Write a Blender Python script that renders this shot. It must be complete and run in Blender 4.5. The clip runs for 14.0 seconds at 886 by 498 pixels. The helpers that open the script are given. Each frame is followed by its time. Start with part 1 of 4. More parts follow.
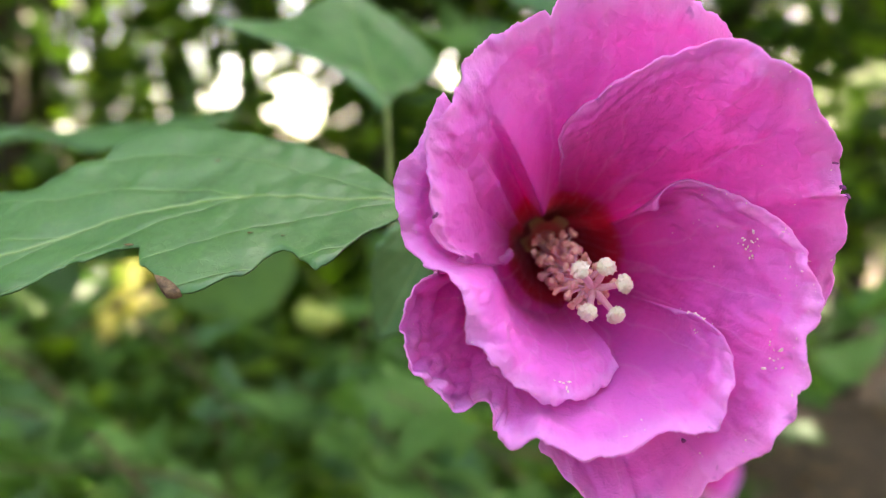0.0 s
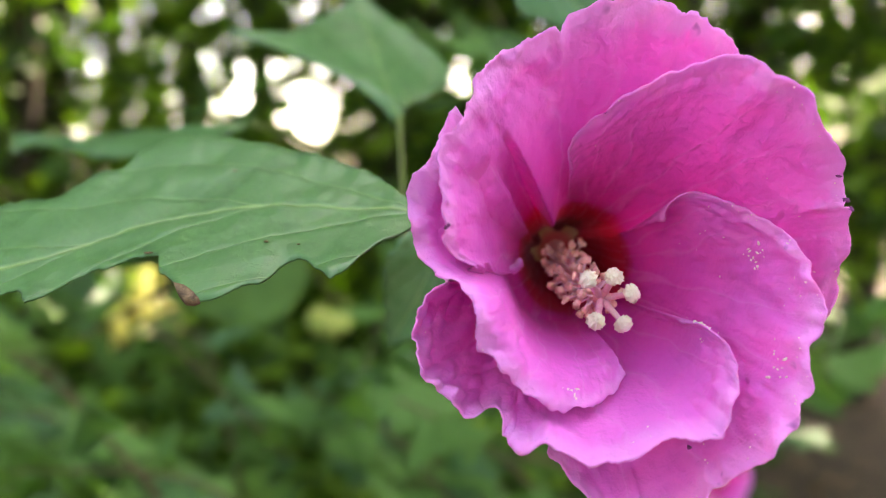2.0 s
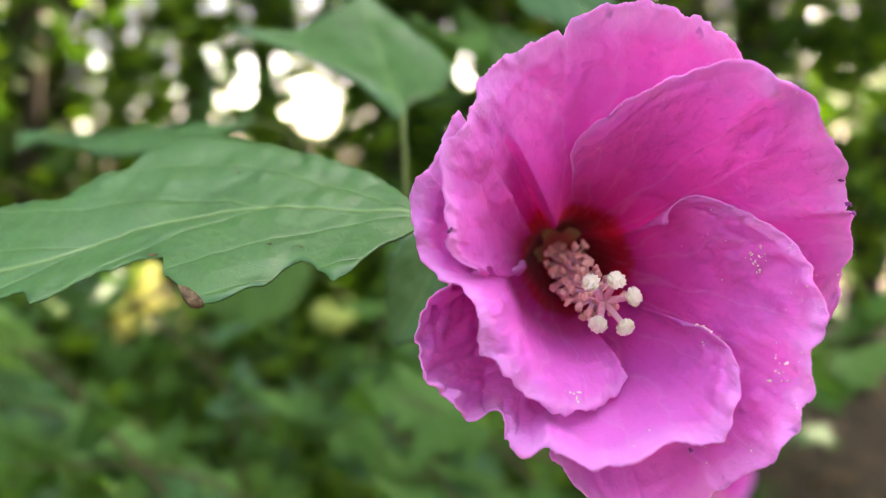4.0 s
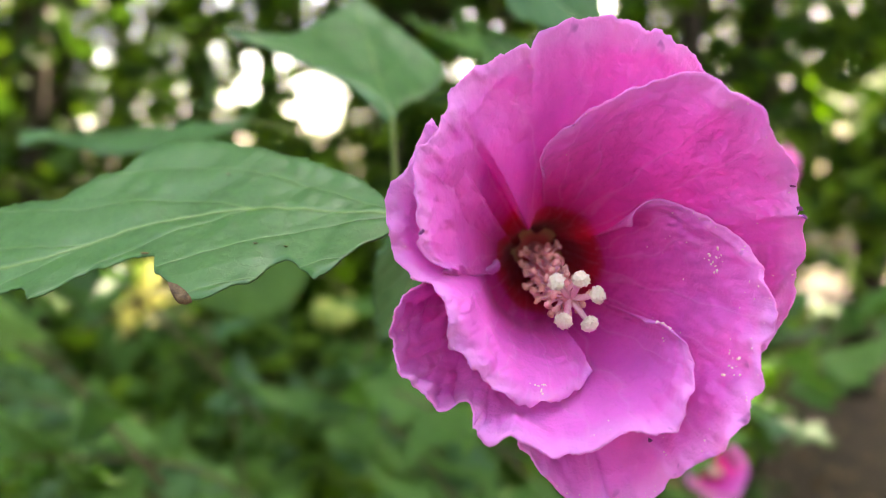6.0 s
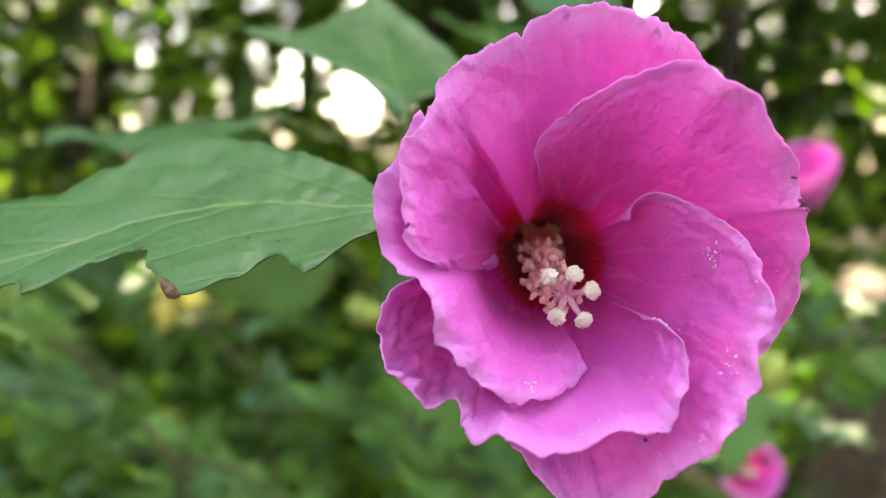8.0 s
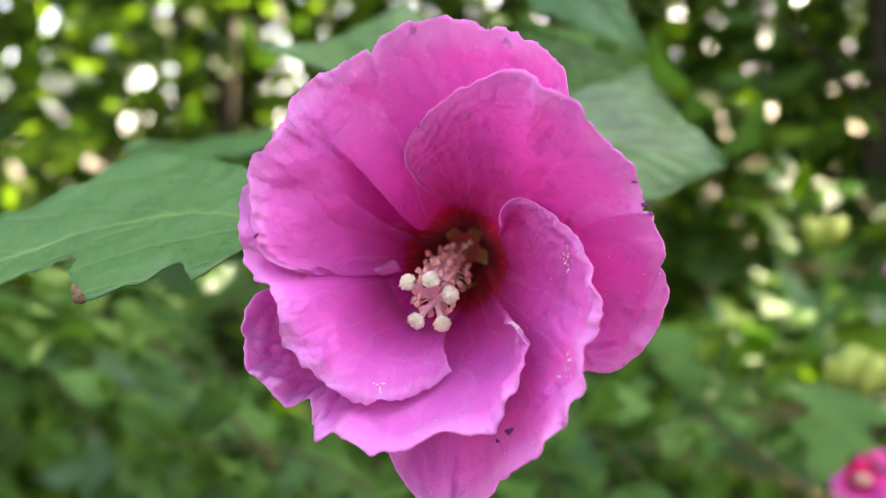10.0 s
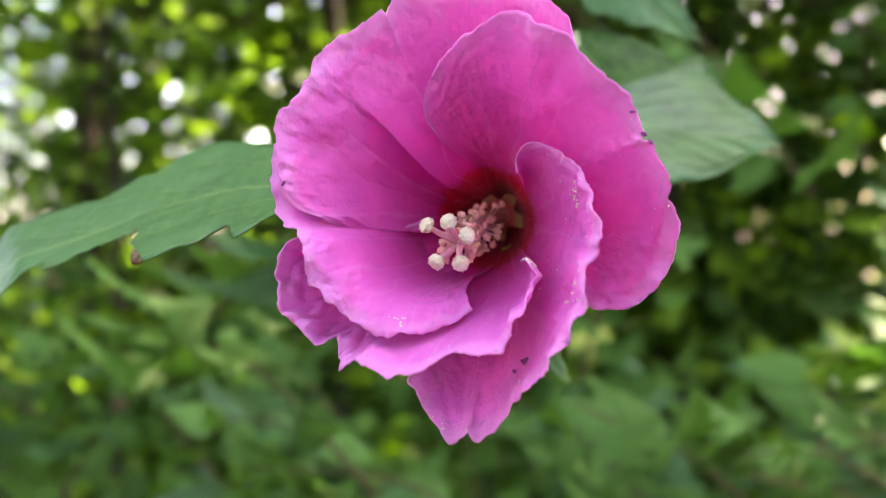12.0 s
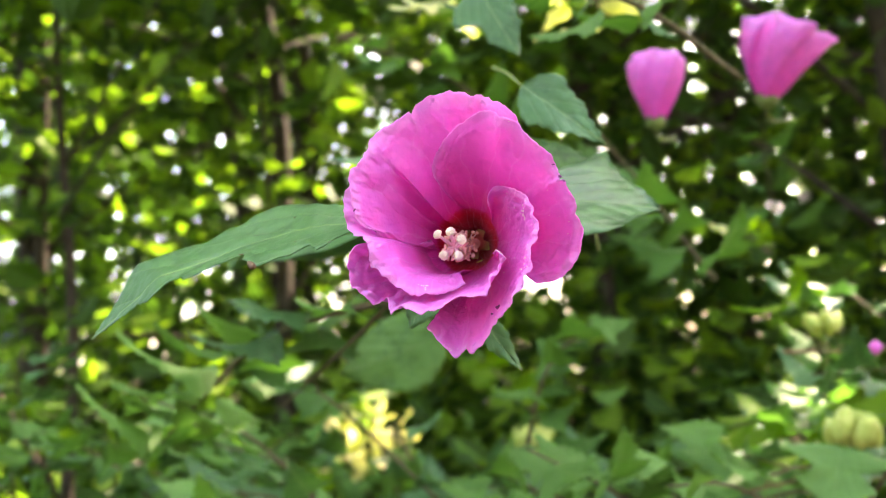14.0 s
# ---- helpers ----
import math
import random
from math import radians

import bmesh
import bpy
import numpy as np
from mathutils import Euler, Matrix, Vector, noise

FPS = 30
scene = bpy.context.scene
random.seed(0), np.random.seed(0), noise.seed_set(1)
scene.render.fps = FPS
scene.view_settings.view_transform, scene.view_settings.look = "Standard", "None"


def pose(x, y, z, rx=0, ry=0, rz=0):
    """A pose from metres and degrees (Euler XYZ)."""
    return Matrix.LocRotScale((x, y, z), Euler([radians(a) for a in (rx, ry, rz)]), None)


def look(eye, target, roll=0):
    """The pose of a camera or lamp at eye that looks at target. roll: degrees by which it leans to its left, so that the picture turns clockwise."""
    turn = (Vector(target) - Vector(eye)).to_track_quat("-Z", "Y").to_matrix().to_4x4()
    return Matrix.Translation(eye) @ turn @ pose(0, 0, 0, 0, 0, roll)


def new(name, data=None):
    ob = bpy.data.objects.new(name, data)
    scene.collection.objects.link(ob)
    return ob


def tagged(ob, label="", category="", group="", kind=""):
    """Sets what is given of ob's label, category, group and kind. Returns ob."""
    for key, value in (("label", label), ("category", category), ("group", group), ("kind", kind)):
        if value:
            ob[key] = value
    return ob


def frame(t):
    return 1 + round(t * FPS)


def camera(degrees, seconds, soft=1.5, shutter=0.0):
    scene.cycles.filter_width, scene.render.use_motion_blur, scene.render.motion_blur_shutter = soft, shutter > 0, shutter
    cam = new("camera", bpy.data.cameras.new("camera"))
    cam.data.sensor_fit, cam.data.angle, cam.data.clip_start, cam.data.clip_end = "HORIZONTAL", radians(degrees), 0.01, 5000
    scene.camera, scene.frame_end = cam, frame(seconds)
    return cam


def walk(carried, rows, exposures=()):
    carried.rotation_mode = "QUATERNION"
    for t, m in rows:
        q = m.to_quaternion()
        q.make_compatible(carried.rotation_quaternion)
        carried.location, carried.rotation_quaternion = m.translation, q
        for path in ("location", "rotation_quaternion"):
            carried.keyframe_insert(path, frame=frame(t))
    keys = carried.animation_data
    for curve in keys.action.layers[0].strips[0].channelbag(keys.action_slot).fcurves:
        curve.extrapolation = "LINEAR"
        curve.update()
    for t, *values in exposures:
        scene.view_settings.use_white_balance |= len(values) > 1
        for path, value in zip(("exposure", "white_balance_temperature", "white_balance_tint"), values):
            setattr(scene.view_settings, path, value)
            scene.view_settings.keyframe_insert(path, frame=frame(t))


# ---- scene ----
cam = camera(51.0, 14.0, soft=1.0)
PATH = [
    (0, (0.003, 0.001, 1.302), (-0.024, 1.996, 1.159), -0.0),
    (0.5, (0.003, -0.002, 1.303), (-0.022, 1.993, 1.158), 0.0),
    (1, (0.006, -0.001, 1.304), (-0.03, 1.993, 1.157), 0.1),
    (1.5, (0.005, 0.001, 1.302), (-0.034, 1.996, 1.162), 0.0),
    (2, (0.003, -0.003, 1.303), (-0.048, 1.992, 1.172), 0.2),
    (2.5, (0.005, -0.003, 1.304), (-0.049, 1.991, 1.162), 0.2),
    (3, (0.003, -0.003, 1.304), (-0.053, 1.991, 1.163), 0.2),
    (5.5, (0.005, -0.01, 1.306), (-0.058, 1.984, 1.156), 0.4),
    (6, (0.009, -0.013, 1.306), (-0.058, 1.98, 1.156), 0.5),
    (6.5, (0.01, -0.009, 1.304), (-0.07, 1.984, 1.157), 0.7),
    (7, (0.006, -0.008, 1.304), (-0.083, 1.984, 1.152), 0.7),
    (9.5, (0.06, -0.011, 1.307), (-0.312, 1.948, 1.152), -0.7),
    (10, (0.073, -0.008, 1.307), (-0.398, 1.929, 1.15), -1.1),
    (10.5, (0.08, 0.002, 1.304), (-0.482, 1.916, 1.154), -1.6),
    (11, (0.084, 0.001, 1.3), (-0.547, 1.895, 1.174), -2.1),
    (11.5, (0.093, -0.002, 1.293), (-0.591, 1.875, 1.207), -2.6),
    (12, (0.093, -0.013, 1.285), (-0.606, 1.861, 1.252), -3.3),
    (12.5, (0.099, -0.024, 1.272), (-0.616, 1.842, 1.346), -4.0),
    (13, (0.102, -0.051, 1.268), (-0.571, 1.826, 1.428), -4.5),
    (13.5, (0.111, -0.091, 1.249), (-0.512, 1.797, 1.465), -4.7),
    (14, (0.115, -0.143, 1.245), (-0.441, 1.764, 1.474), -4.6),
]
walk(cam, [(t, look(eye, target, roll)) for t, eye, target, roll in PATH], [(0.0, 4.22, 8300, 16), (12.0, 4.25, 8300, 16), (14.0, 4.6, 8300, 16)])

# ---- light ----
cam.data.dof.use_dof = True
cam.data.dof.aperture_fstop = 10.5
cam.data.dof.focus_distance = 0.17
world = bpy.data.worlds.new("sky")
scene.world = world
world.use_nodes = True
wn = world.node_tree
sky = wn.nodes.new("ShaderNodeTexSky")
sky.sky_type = "NISHITA"
sky.sun_disc = False
SUN_EL, SUN_AZ = radians(48), radians(28)      # high, ahead and to the right of the camera
sky.sun_elevation = SUN_EL
sky.sun_rotation = SUN_AZ
sky.dust_density = 4.0
sky.air_density = 0.8
wn.links.new(sky.outputs[0], wn.nodes["Background"].inputs[0])
wn.nodes["Background"].inputs[1].default_value = 0.13
sun = new("sun", bpy.data.lights.new("sun", "SUN"))
sun.data.energy, sun.data.angle, sun.data.color = 2.0, radians(0.6), (1.0, 0.93, 0.82)
sun_dir = Vector((math.sin(SUN_AZ) * math.cos(SUN_EL), math.cos(SUN_AZ) * math.cos(SUN_EL), math.sin(SUN_EL)))
sun.matrix_world = look(sun_dir * 20, (0, 0, 0))

# ---- materials ----


def material(name):
    mat = bpy.data.materials.new(name)
    mat.use_nodes = True
    nt = mat.node_tree
    nt.nodes.clear()
    out = nt.nodes.new("ShaderNodeOutputMaterial")
    return mat, nt, out


def node(nt, kind, **sets):
    n = nt.nodes.new(kind)
    for key, value in sets.items():
        n.inputs[key.replace("_", " ")].default_value = value
    return n


def ramp(nt, stops):
    n = nt.nodes.new("ShaderNodeValToRGB")
    el = n.color_ramp.elements
    while len(el) < len(stops):
        el.new(0.5)
    for e, (p, c) in zip(el, stops):
        e.position, e.color = p, (*c, 1)
    return n


def mapped(nt, source, scale):
    m = nt.nodes.new("ShaderNodeMapping")
    m.inputs["Scale"].default_value = scale
    nt.links.new(source, m.inputs["Vector"])
    return m


def mixed(nt, a, b, fac, blend="MIX"):
    m = nt.nodes.new("ShaderNodeMix")
    m.data_type, m.blend_type = "RGBA", blend
    for sock, v in ((m.inputs[0], fac), (m.inputs[6], a), (m.inputs[7], b)):
        if isinstance(v, (int, float, tuple)):
            sock.default_value = (*v, 1) if isinstance(v, tuple) else v
        else:
            nt.links.new(v, sock)
    return m.outputs[2]


def thin_shader(nt, out, colour, through_colour, share, rough, normal=None, spec=0.35):
    """Leaf and petal tissue: a glossy coat over a scattering and a see-through part."""
    p = node(nt, "ShaderNodeBsdfPrincipled", Roughness=rough)
    p.inputs["Specular IOR Level"].default_value = spec
    nt.links.new(colour, p.inputs["Base Color"])
    tr = nt.nodes.new("ShaderNodeBsdfTranslucent")
    nt.links.new(through_colour, tr.inputs[0])
    mx = nt.nodes.new("ShaderNodeMixShader")
    mx.inputs[0].default_value = share
    nt.links.new(p.outputs[0], mx.inputs[1])
    nt.links.new(tr.outputs[0], mx.inputs[2])
    nt.links.new(mx.outputs[0], out.inputs[0])
    if normal is not None:
        nt.links.new(normal, p.inputs["Normal"])
        nt.links.new(normal, tr.inputs["Normal"])
    return p


def bump(nt, height, strength, distance, base=None):
    b = node(nt, "ShaderNodeBump", Strength=strength, Distance=distance)
    nt.links.new(height, b.inputs["Height"])
    if base is not None:
        nt.links.new(base, b.inputs["Normal"])
    return b.outputs[0]


def petal_material():
    mat, nt, out = material("petal")
    uv = nt.nodes.new("ShaderNodeUVMap").outputs[0]
    sep = nt.nodes.new("ShaderNodeSeparateXYZ")
    nt.links.new(uv, sep.inputs[0])
    tex = nt.nodes.new("ShaderNodeTexCoord").outputs["Object"]
    wob = node(nt, "ShaderNodeTexNoise", Scale=260.0, Detail=3.0)
    nt.links.new(tex, wob.inputs["Vector"])
    along = nt.nodes.new("ShaderNodeMath")
    along.operation = "MULTIPLY_ADD"
    nt.links.new(wob.outputs[0], along.inputs[0])
    along.inputs[1].default_value = 0.05
    nt.links.new(sep.outputs[1], along.inputs[2])
    base = ramp(nt, [(0.0, (0.26, 0.005, 0.014)), (0.26, (0.46, 0.005, 0.022)), (0.355, (0.62, 0.006, 0.036)), (0.385, (0.66, 0.010, 0.10)), (0.415, (0.78, 0.036, 0.41)),
                     (0.66, (0.86, 0.096, 0.58)), (0.95, (0.89, 0.200, 0.71)), (1.0, (0.90, 0.32, 0.78))])
    nt.links.new(along.outputs[0], base.inputs[0])
    fan = node(nt, "ShaderNodeTexNoise", Scale=1.0, Detail=4.0, Roughness=0.6)
    nt.links.new(mapped(nt, uv, (30, 2.2, 1)).outputs[0], fan.inputs["Vector"])
    blotch = node(nt, "ShaderNodeTexNoise", Scale=90.0, Detail=3.0)
    nt.links.new(tex, blotch.inputs["Vector"])
    veins = ramp(nt, [(0.3, (0.90, 0.84, 0.90)), (0.7, (1, 1, 1))])
    nt.links.new(fan.outputs[0], veins.inputs[0])
    c = mixed(nt, base.outputs[0], veins.outputs[0], 0.14, "MULTIPLY")
    tone = ramp(nt, [(0.3, (0.86, 0.82, 0.90)), (0.7, (1.06, 1.05, 1.04))])
    nt.links.new(blotch.outputs[0], tone.inputs[0])
    c = mixed(nt, c, tone.outputs[0], 0.8, "MULTIPLY")
    # bruises near the rim
    dots = node(nt, "ShaderNodeTexNoise", Scale=170.0, Detail=2.0)
    nt.links.new(tex, dots.inputs["Vector"])
    spots = ramp(nt, [(0.67, (0, 0, 0)), (0.73, (0.8, 0.8, 0.8))])
    nt.links.new(dots.outputs[0], spots.inputs[0])
    near_rim = ramp(nt, [(0.93, (0, 0, 0)), (0.985, (1, 1, 1))])
    nt.links.new(sep.outputs[1], near_rim.inputs[0])
    bruise = mixed(nt, spots.outputs[0], near_rim.outputs[0], 1.0, "MULTIPLY")
    c = mixed(nt, c, (0.28, 0.06, 0.28), bruise)
    fine = node(nt, "ShaderNodeTexNoise", Scale=1100.0, Detail=2.0)
    nt.links.new(tex, fine.inputs["Vector"])
    crepe = node(nt, "ShaderNodeTexNoise", Scale=480.0, Detail=4.0, Roughness=0.6, Distortion=0.3)
    nt.links.new(tex, crepe.inputs["Vector"])
    # pale raised veins that fan out from the throat
    stray = node(nt, "ShaderNodeTexNoise", Scale=1.0, Detail=2.0)
    nt.links.new(mapped(nt, uv, (7, 4, 1)).outputs[0], stray.inputs["Vector"])
    fanned = nt.nodes.new("ShaderNodeMath")
    fanned.operation = "MULTIPLY"
    nt.links.new(sep.outputs[0], fanned.inputs[0])
    fanned.inputs[1].default_value = 9.0
    shifted = nt.nodes.new("ShaderNodeMath")
    shifted.operation = "MULTIPLY_ADD"
    nt.links.new(stray.outputs[0], shifted.inputs[0])
    shifted.inputs[1].default_value = 1.6
    nt.links.new(fanned.outputs[0], shifted.inputs[2])
    lines = nt.nodes.new("ShaderNodeMath")
    lines.operation = "PINGPONG"
    nt.links.new(shifted.outputs[0], lines.inputs[0])
    lines.inputs[1].default_value = 0.5
    ridge = ramp(nt, [(0.0, (1, 1, 1)), (0.03, (0.5, 0.5, 0.5)), (0.09, (0, 0, 0))])
    nt.links.new(lines.outputs[0], ridge.inputs[0])
    c = mixed(nt, c, (0.92, 0.42, 0.80), mixed(nt, (0, 0, 0), ridge.outputs[0], 0.2))
    n = bump(nt, fan.outputs[0], 0.12, 0.0008)
    n = bump(nt, ridge.outputs[0], 0.22, 0.0004, n)
    n = bump(nt, crepe.outputs[0], 0.45, 0.0010, n)
    n = bump(nt, blotch.outputs[0], 0.5, 0.003, n)
    n = bump(nt, fine.outputs[0], 0.4, 0.0003, n)
    pale = mixed(nt, c, (0.95, 0.50, 0.88), 0.14)
    p = thin_shader(nt, out, c, pale, 0.36, 0.6, n, 0.25)
    p.inputs["Sheen Weight"].default_value = 0.1
    p.inputs["Sheen Roughness"].default_value = 0.4
    p.inputs["Sheen Tint"].default_value = (1.0, 0.85, 1.0, 1)
    return mat


def leaf_material(name, dark, light, vein, share=0.35, rough=0.5, spec=0.4, island=False):
    mat, nt, out = material(name)
    tex = nt.nodes.new("ShaderNodeTexCoord").outputs["Object"]
    uv = nt.nodes.new("ShaderNodeUVMap").outputs[0]
    sep = nt.nodes.new("ShaderNodeSeparateXYZ")
    nt.links.new(uv, sep.inputs[0])
    big = node(nt, "ShaderNodeTexNoise", Scale=60.0, Detail=4.0)
    nt.links.new(tex, big.inputs["Vector"])
    if island:
        rnd = nt.nodes.new("ShaderNodeNewGeometry").outputs["Random Per Island"]
    else:
        rnd = nt.nodes.new("ShaderNodeObjectInfo").outputs["Random"]
    add = nt.nodes.new("ShaderNodeMath")
    add.operation = "MULTIPLY_ADD"
    nt.links.new(rnd, add.inputs[0])
    add.inputs[1].default_value = 0.4 if not island else 0.6
    small = node(nt, "ShaderNodeTexNoise", Scale=320.0, Detail=3.0)
    nt.links.new(tex, small.inputs["Vector"])
    blend = nt.nodes.new("ShaderNodeMath")
    blend.operation = "MULTIPLY_ADD"
    nt.links.new(small.outputs[0], blend.inputs[0])
    blend.inputs[1].default_value = 0.5
    nt.links.new(big.outputs[0], blend.inputs[2])
    nt.links.new(blend.outputs[0], add.inputs[2])
    tone = ramp(nt, [(0.5, dark), (1.0 if island else 1.1, light)])
    nt.links.new(add.outputs[0], tone.inputs[0])
    # midrib and side veins, in the leaf's own co-ordinates
    mid = nt.nodes.new("ShaderNodeMath")
    mid.operation = "ABSOLUTE"
    nt.links.new(sep.outputs[1], mid.inputs[0])
    slant = nt.nodes.new("ShaderNodeMath")
    slant.operation = "MULTIPLY_ADD"
    nt.links.new(mid.outputs[0], slant.inputs[0])
    slant.inputs[1].default_value = -2.3
    nt.links.new(sep.outputs[0], slant.inputs[2])
    rep = nt.nodes.new("ShaderNodeMath")
    rep.operation = "PINGPONG"
    nt.links.new(slant.outputs[0], rep.inputs[0])
    rep.inputs[1].default_value = 0.13
    side = ramp(nt, [(0.0, (1, 1, 1)), (0.006, (0.25, 0.25, 0.25)), (0.014, (0, 0, 0))])
    nt.links.new(rep.outputs[0], side.inputs[0])
    ribs = ramp(nt, [(0.0, (0.9, 0.9, 0.9)), (0.003, (0.45, 0.45, 0.45)), (0.007, (0, 0, 0))])
    nt.links.new(mid.outputs[0], ribs.inputs[0])
    both = mixed(nt, ribs.outputs[0], side.outputs[0], 0.34, "ADD")
    c = mixed(nt, tone.outputs[0], vein, both)
    cells = nt.nodes.new("ShaderNodeTexVoronoi")
    cells.inputs["Scale"].default_value = 420.0
    nt.links.new(tex, cells.inputs["Vector"])
    net = nt.nodes.new("ShaderNodeTexVoronoi")
    net.feature = "DISTANCE_TO_EDGE"
    net.inputs["Scale"].default_value = 260.0
    wander = node(nt, "ShaderNodeTexNoise", Scale=500.0, Detail=2.0)
    nt.links.new(tex, wander.inputs["Vector"])
    warped = mixed(nt, tex, wander.outputs["Color"], 0.003)
    nt.links.new(warped, net.inputs["Vector"])
    threads = ramp(nt, [(0.0, (1, 1, 1)), (0.07, (0, 0, 0))])
    nt.links.new(net.outputs[0], threads.inputs[0])
    c = mixed(nt, c, vein, mixed(nt, (0, 0, 0), threads.outputs[0], 0.07))
    n = bump(nt, threads.outputs[0], 0.10, -0.0003)
    n = bump(nt, both, 0.4, -0.0010, n)
    quilt = ramp(nt, [(0.0, (0, 0, 0)), (0.03, (0.5, 0.5, 0.5)), (0.13, (1, 1, 1))])
    nt.links.new(rep.outputs[0], quilt.inputs[0])
    n = bump(nt, quilt.outputs[0], 0.14, 0.002, n)
    n = bump(nt, big.outputs[0], 0.4, 0.002, n)
    n = bump(nt, cells.outputs[0], 0.25, 0.0004, n)
    warm = mixed(nt, c, (1.08, 1.3, 0.6), 1.0, "MULTIPLY")
    thin_shader(nt, out, c, warm, share, rough, n, spec)
    return mat


def plain_material(name, dark, light, scale, rough, bump_depth=0.0005, share=0.0, island=False):
    mat, nt, out = material(name)
    tex = nt.nodes.new("ShaderNodeTexCoord").outputs["Object"]
    big = node(nt, "ShaderNodeTexNoise", Scale=scale, Detail=5.0, Roughness=0.6)
    nt.links.new(tex, big.inputs["Vector"])
    src = big.outputs[0]
    if island:
        add = nt.nodes.new("ShaderNodeMath")
        add.operation = "MULTIPLY_ADD"
        nt.links.new(nt.nodes.new("ShaderNodeNewGeometry").outputs["Random Per Island"], add.inputs[0])
        add.inputs[1].default_value = 0.5
        nt.links.new(big.outputs[0], add.inputs[2])
        src = add.outputs[0]
    tone = ramp(nt, [(0.3, dark), (0.75, light)])
    nt.links.new(src, tone.inputs[0])
    fine = node(nt, "ShaderNodeTexNoise", Scale=scale * 6, Detail=3.0)
    nt.links.new(tex, fine.inputs["Vector"])
    n = bump(nt, fine.outputs[0], 0.6, bump_depth)
    thin_shader(nt, out, tone.outputs[0], tone.outputs[0], share, rough, n, 0.25)
    return mat


PETAL = petal_material()
LEAF = leaf_material("leaf_green", (0.015, 0.056, 0.012), (0.088, 0.205, 0.044), (0.12, 0.20, 0.06), 0.35, 0.5, 0.25)
LEAF_NEAR = leaf_material("leaf_near", (0.007, 0.042, 0.011), (0.056, 0.158, 0.050), (0.21, 0.32, 0.12), 0.2, 0.38, 0.5)
# lighter yellow-green that also carries the sunlight of the brighter sprays
LEAF_FRESH_SUNLIT = leaf_material("leaf_fresh_sunlit", (0.055, 0.135, 0.007), (0.13, 0.25, 0.014), (0.18, 0.27, 0.03), 0.45, 0.55, 0.2)
LEAF_SOFT = leaf_material("leaf_soft", (0.040, 0.125, 0.022), (0.120, 0.265, 0.060), (0.2, 0.32, 0.1), 0.35)
# green leaves in direct sun: the glare is put into a cream-yellow base
LEAF_SUNLIT_CREAM = leaf_material("leaf_sunlit_cream", (0.60, 0.52, 0.20), (0.84, 0.78, 0.42), (0.70, 0.64, 0.32), 0.45)
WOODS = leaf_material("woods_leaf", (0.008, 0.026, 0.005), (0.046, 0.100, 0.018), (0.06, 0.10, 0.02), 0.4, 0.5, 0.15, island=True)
BUSH = leaf_material("bush_leaf", (0.010, 0.036, 0.008), (0.105, 0.215, 0.045), (0.08, 0.14, 0.035), 0.35, 0.55, 0.12, island=True)
# sunlit copy of the woods leaf, with the sunshine put into its colour
WOODS_SUNLIT = leaf_material("woods_sunlit_leaf", (0.06, 0.14, 0.012), (0.19, 0.31, 0.035), (0.20, 0.27, 0.05), 0.55, 0.5, 0.15, island=True)
STEM = plain_material("green_stem", (0.10, 0.15, 0.04), (0.20, 0.24, 0.08), 300, 0.55)
TWIG = plain_material("brown_twig", (0.05, 0.045, 0.022), (0.14, 0.11, 0.055), 200, 0.8, 0.001)
TWIG_PALE = plain_material("pale_twig", (0.13, 0.085, 0.04), (0.30, 0.20, 0.10), 200, 0.8, 0.001)
BARK = plain_material("bark", (0.024, 0.018, 0.012), (0.080, 0.060, 0.042), 18, 0.9, 0.01)
BUD_GREEN = plain_material("green_bud", (0.38, 0.46, 0.08), (0.62, 0.66, 0.22), 150, 0.5, 0.0005, 0.25)
STIGMA = plain_material("stigma", (0.95, 0.74, 0.60), (0.98, 0.88, 0.76), 2500, 0.7, 0.0003, 0.15)
STYLE = plain_material("style", (0.84, 0.42, 0.52), (0.93, 0.62, 0.68), 600, 0.5, 0.0002, 0.3)
ANTHER = plain_material("anther", (0.94, 0.40, 0.38), (0.98, 0.66, 0.55), 1800, 0.75, 0.0003, 0.2)
COLUMN = plain_material("column", (0.88, 0.32, 0.34), (0.95, 0.50, 0.50), 500, 0.6, 0.0003, 0.2)
POLLEN = plain_material("pollen", (0.80, 0.62, 0.55), (0.95, 0.85, 0.78), 2500, 0.8, 0.0002)


def eye_material():
    mat, nt, out = material("calyx_inside")
    sep = nt.nodes.new("ShaderNodeSeparateXYZ")
    nt.links.new(nt.nodes.new("ShaderNodeUVMap").outputs[0], sep.inputs[0])
    tone = ramp(nt, [(0.35, (0.62, 0.09, 0.09)), (0.62, (0.50, 0.28, 0.14)), (0.82, (0.60, 0.72, 0.16))])
    nt.links.new(sep.outputs[0], tone.inputs[0])
    grain = node(nt, "ShaderNodeTexNoise", Scale=900.0, Detail=3.0)
    thin_shader(nt, out, tone.outputs[0], tone.outputs[0], 0.3, 0.6, bump(nt, grain.outputs[0], 0.4, 0.0003))
    return mat


CALYX_EYE = eye_material()
BRUISE = plain_material("bruise", (0.10, 0.025, 0.10), (0.34, 0.07, 0.28), 1500, 0.8, 0.0003)
SOIL = plain_material("soil", (0.030, 0.019, 0.011), (0.095, 0.062, 0.034), 6, 0.95, 0.02)
DEAD = plain_material("dead_leaf", (0.035, 0.02, 0.014), (0.30, 0.19, 0.11), 400, 0.85, 0.0004)
LITTER = plain_material("litter", (0.060, 0.036, 0.018), (0.22, 0.14, 0.065), 25, 0.85, 0.002, 0.15, island=True)

# ---- mesh helpers ----


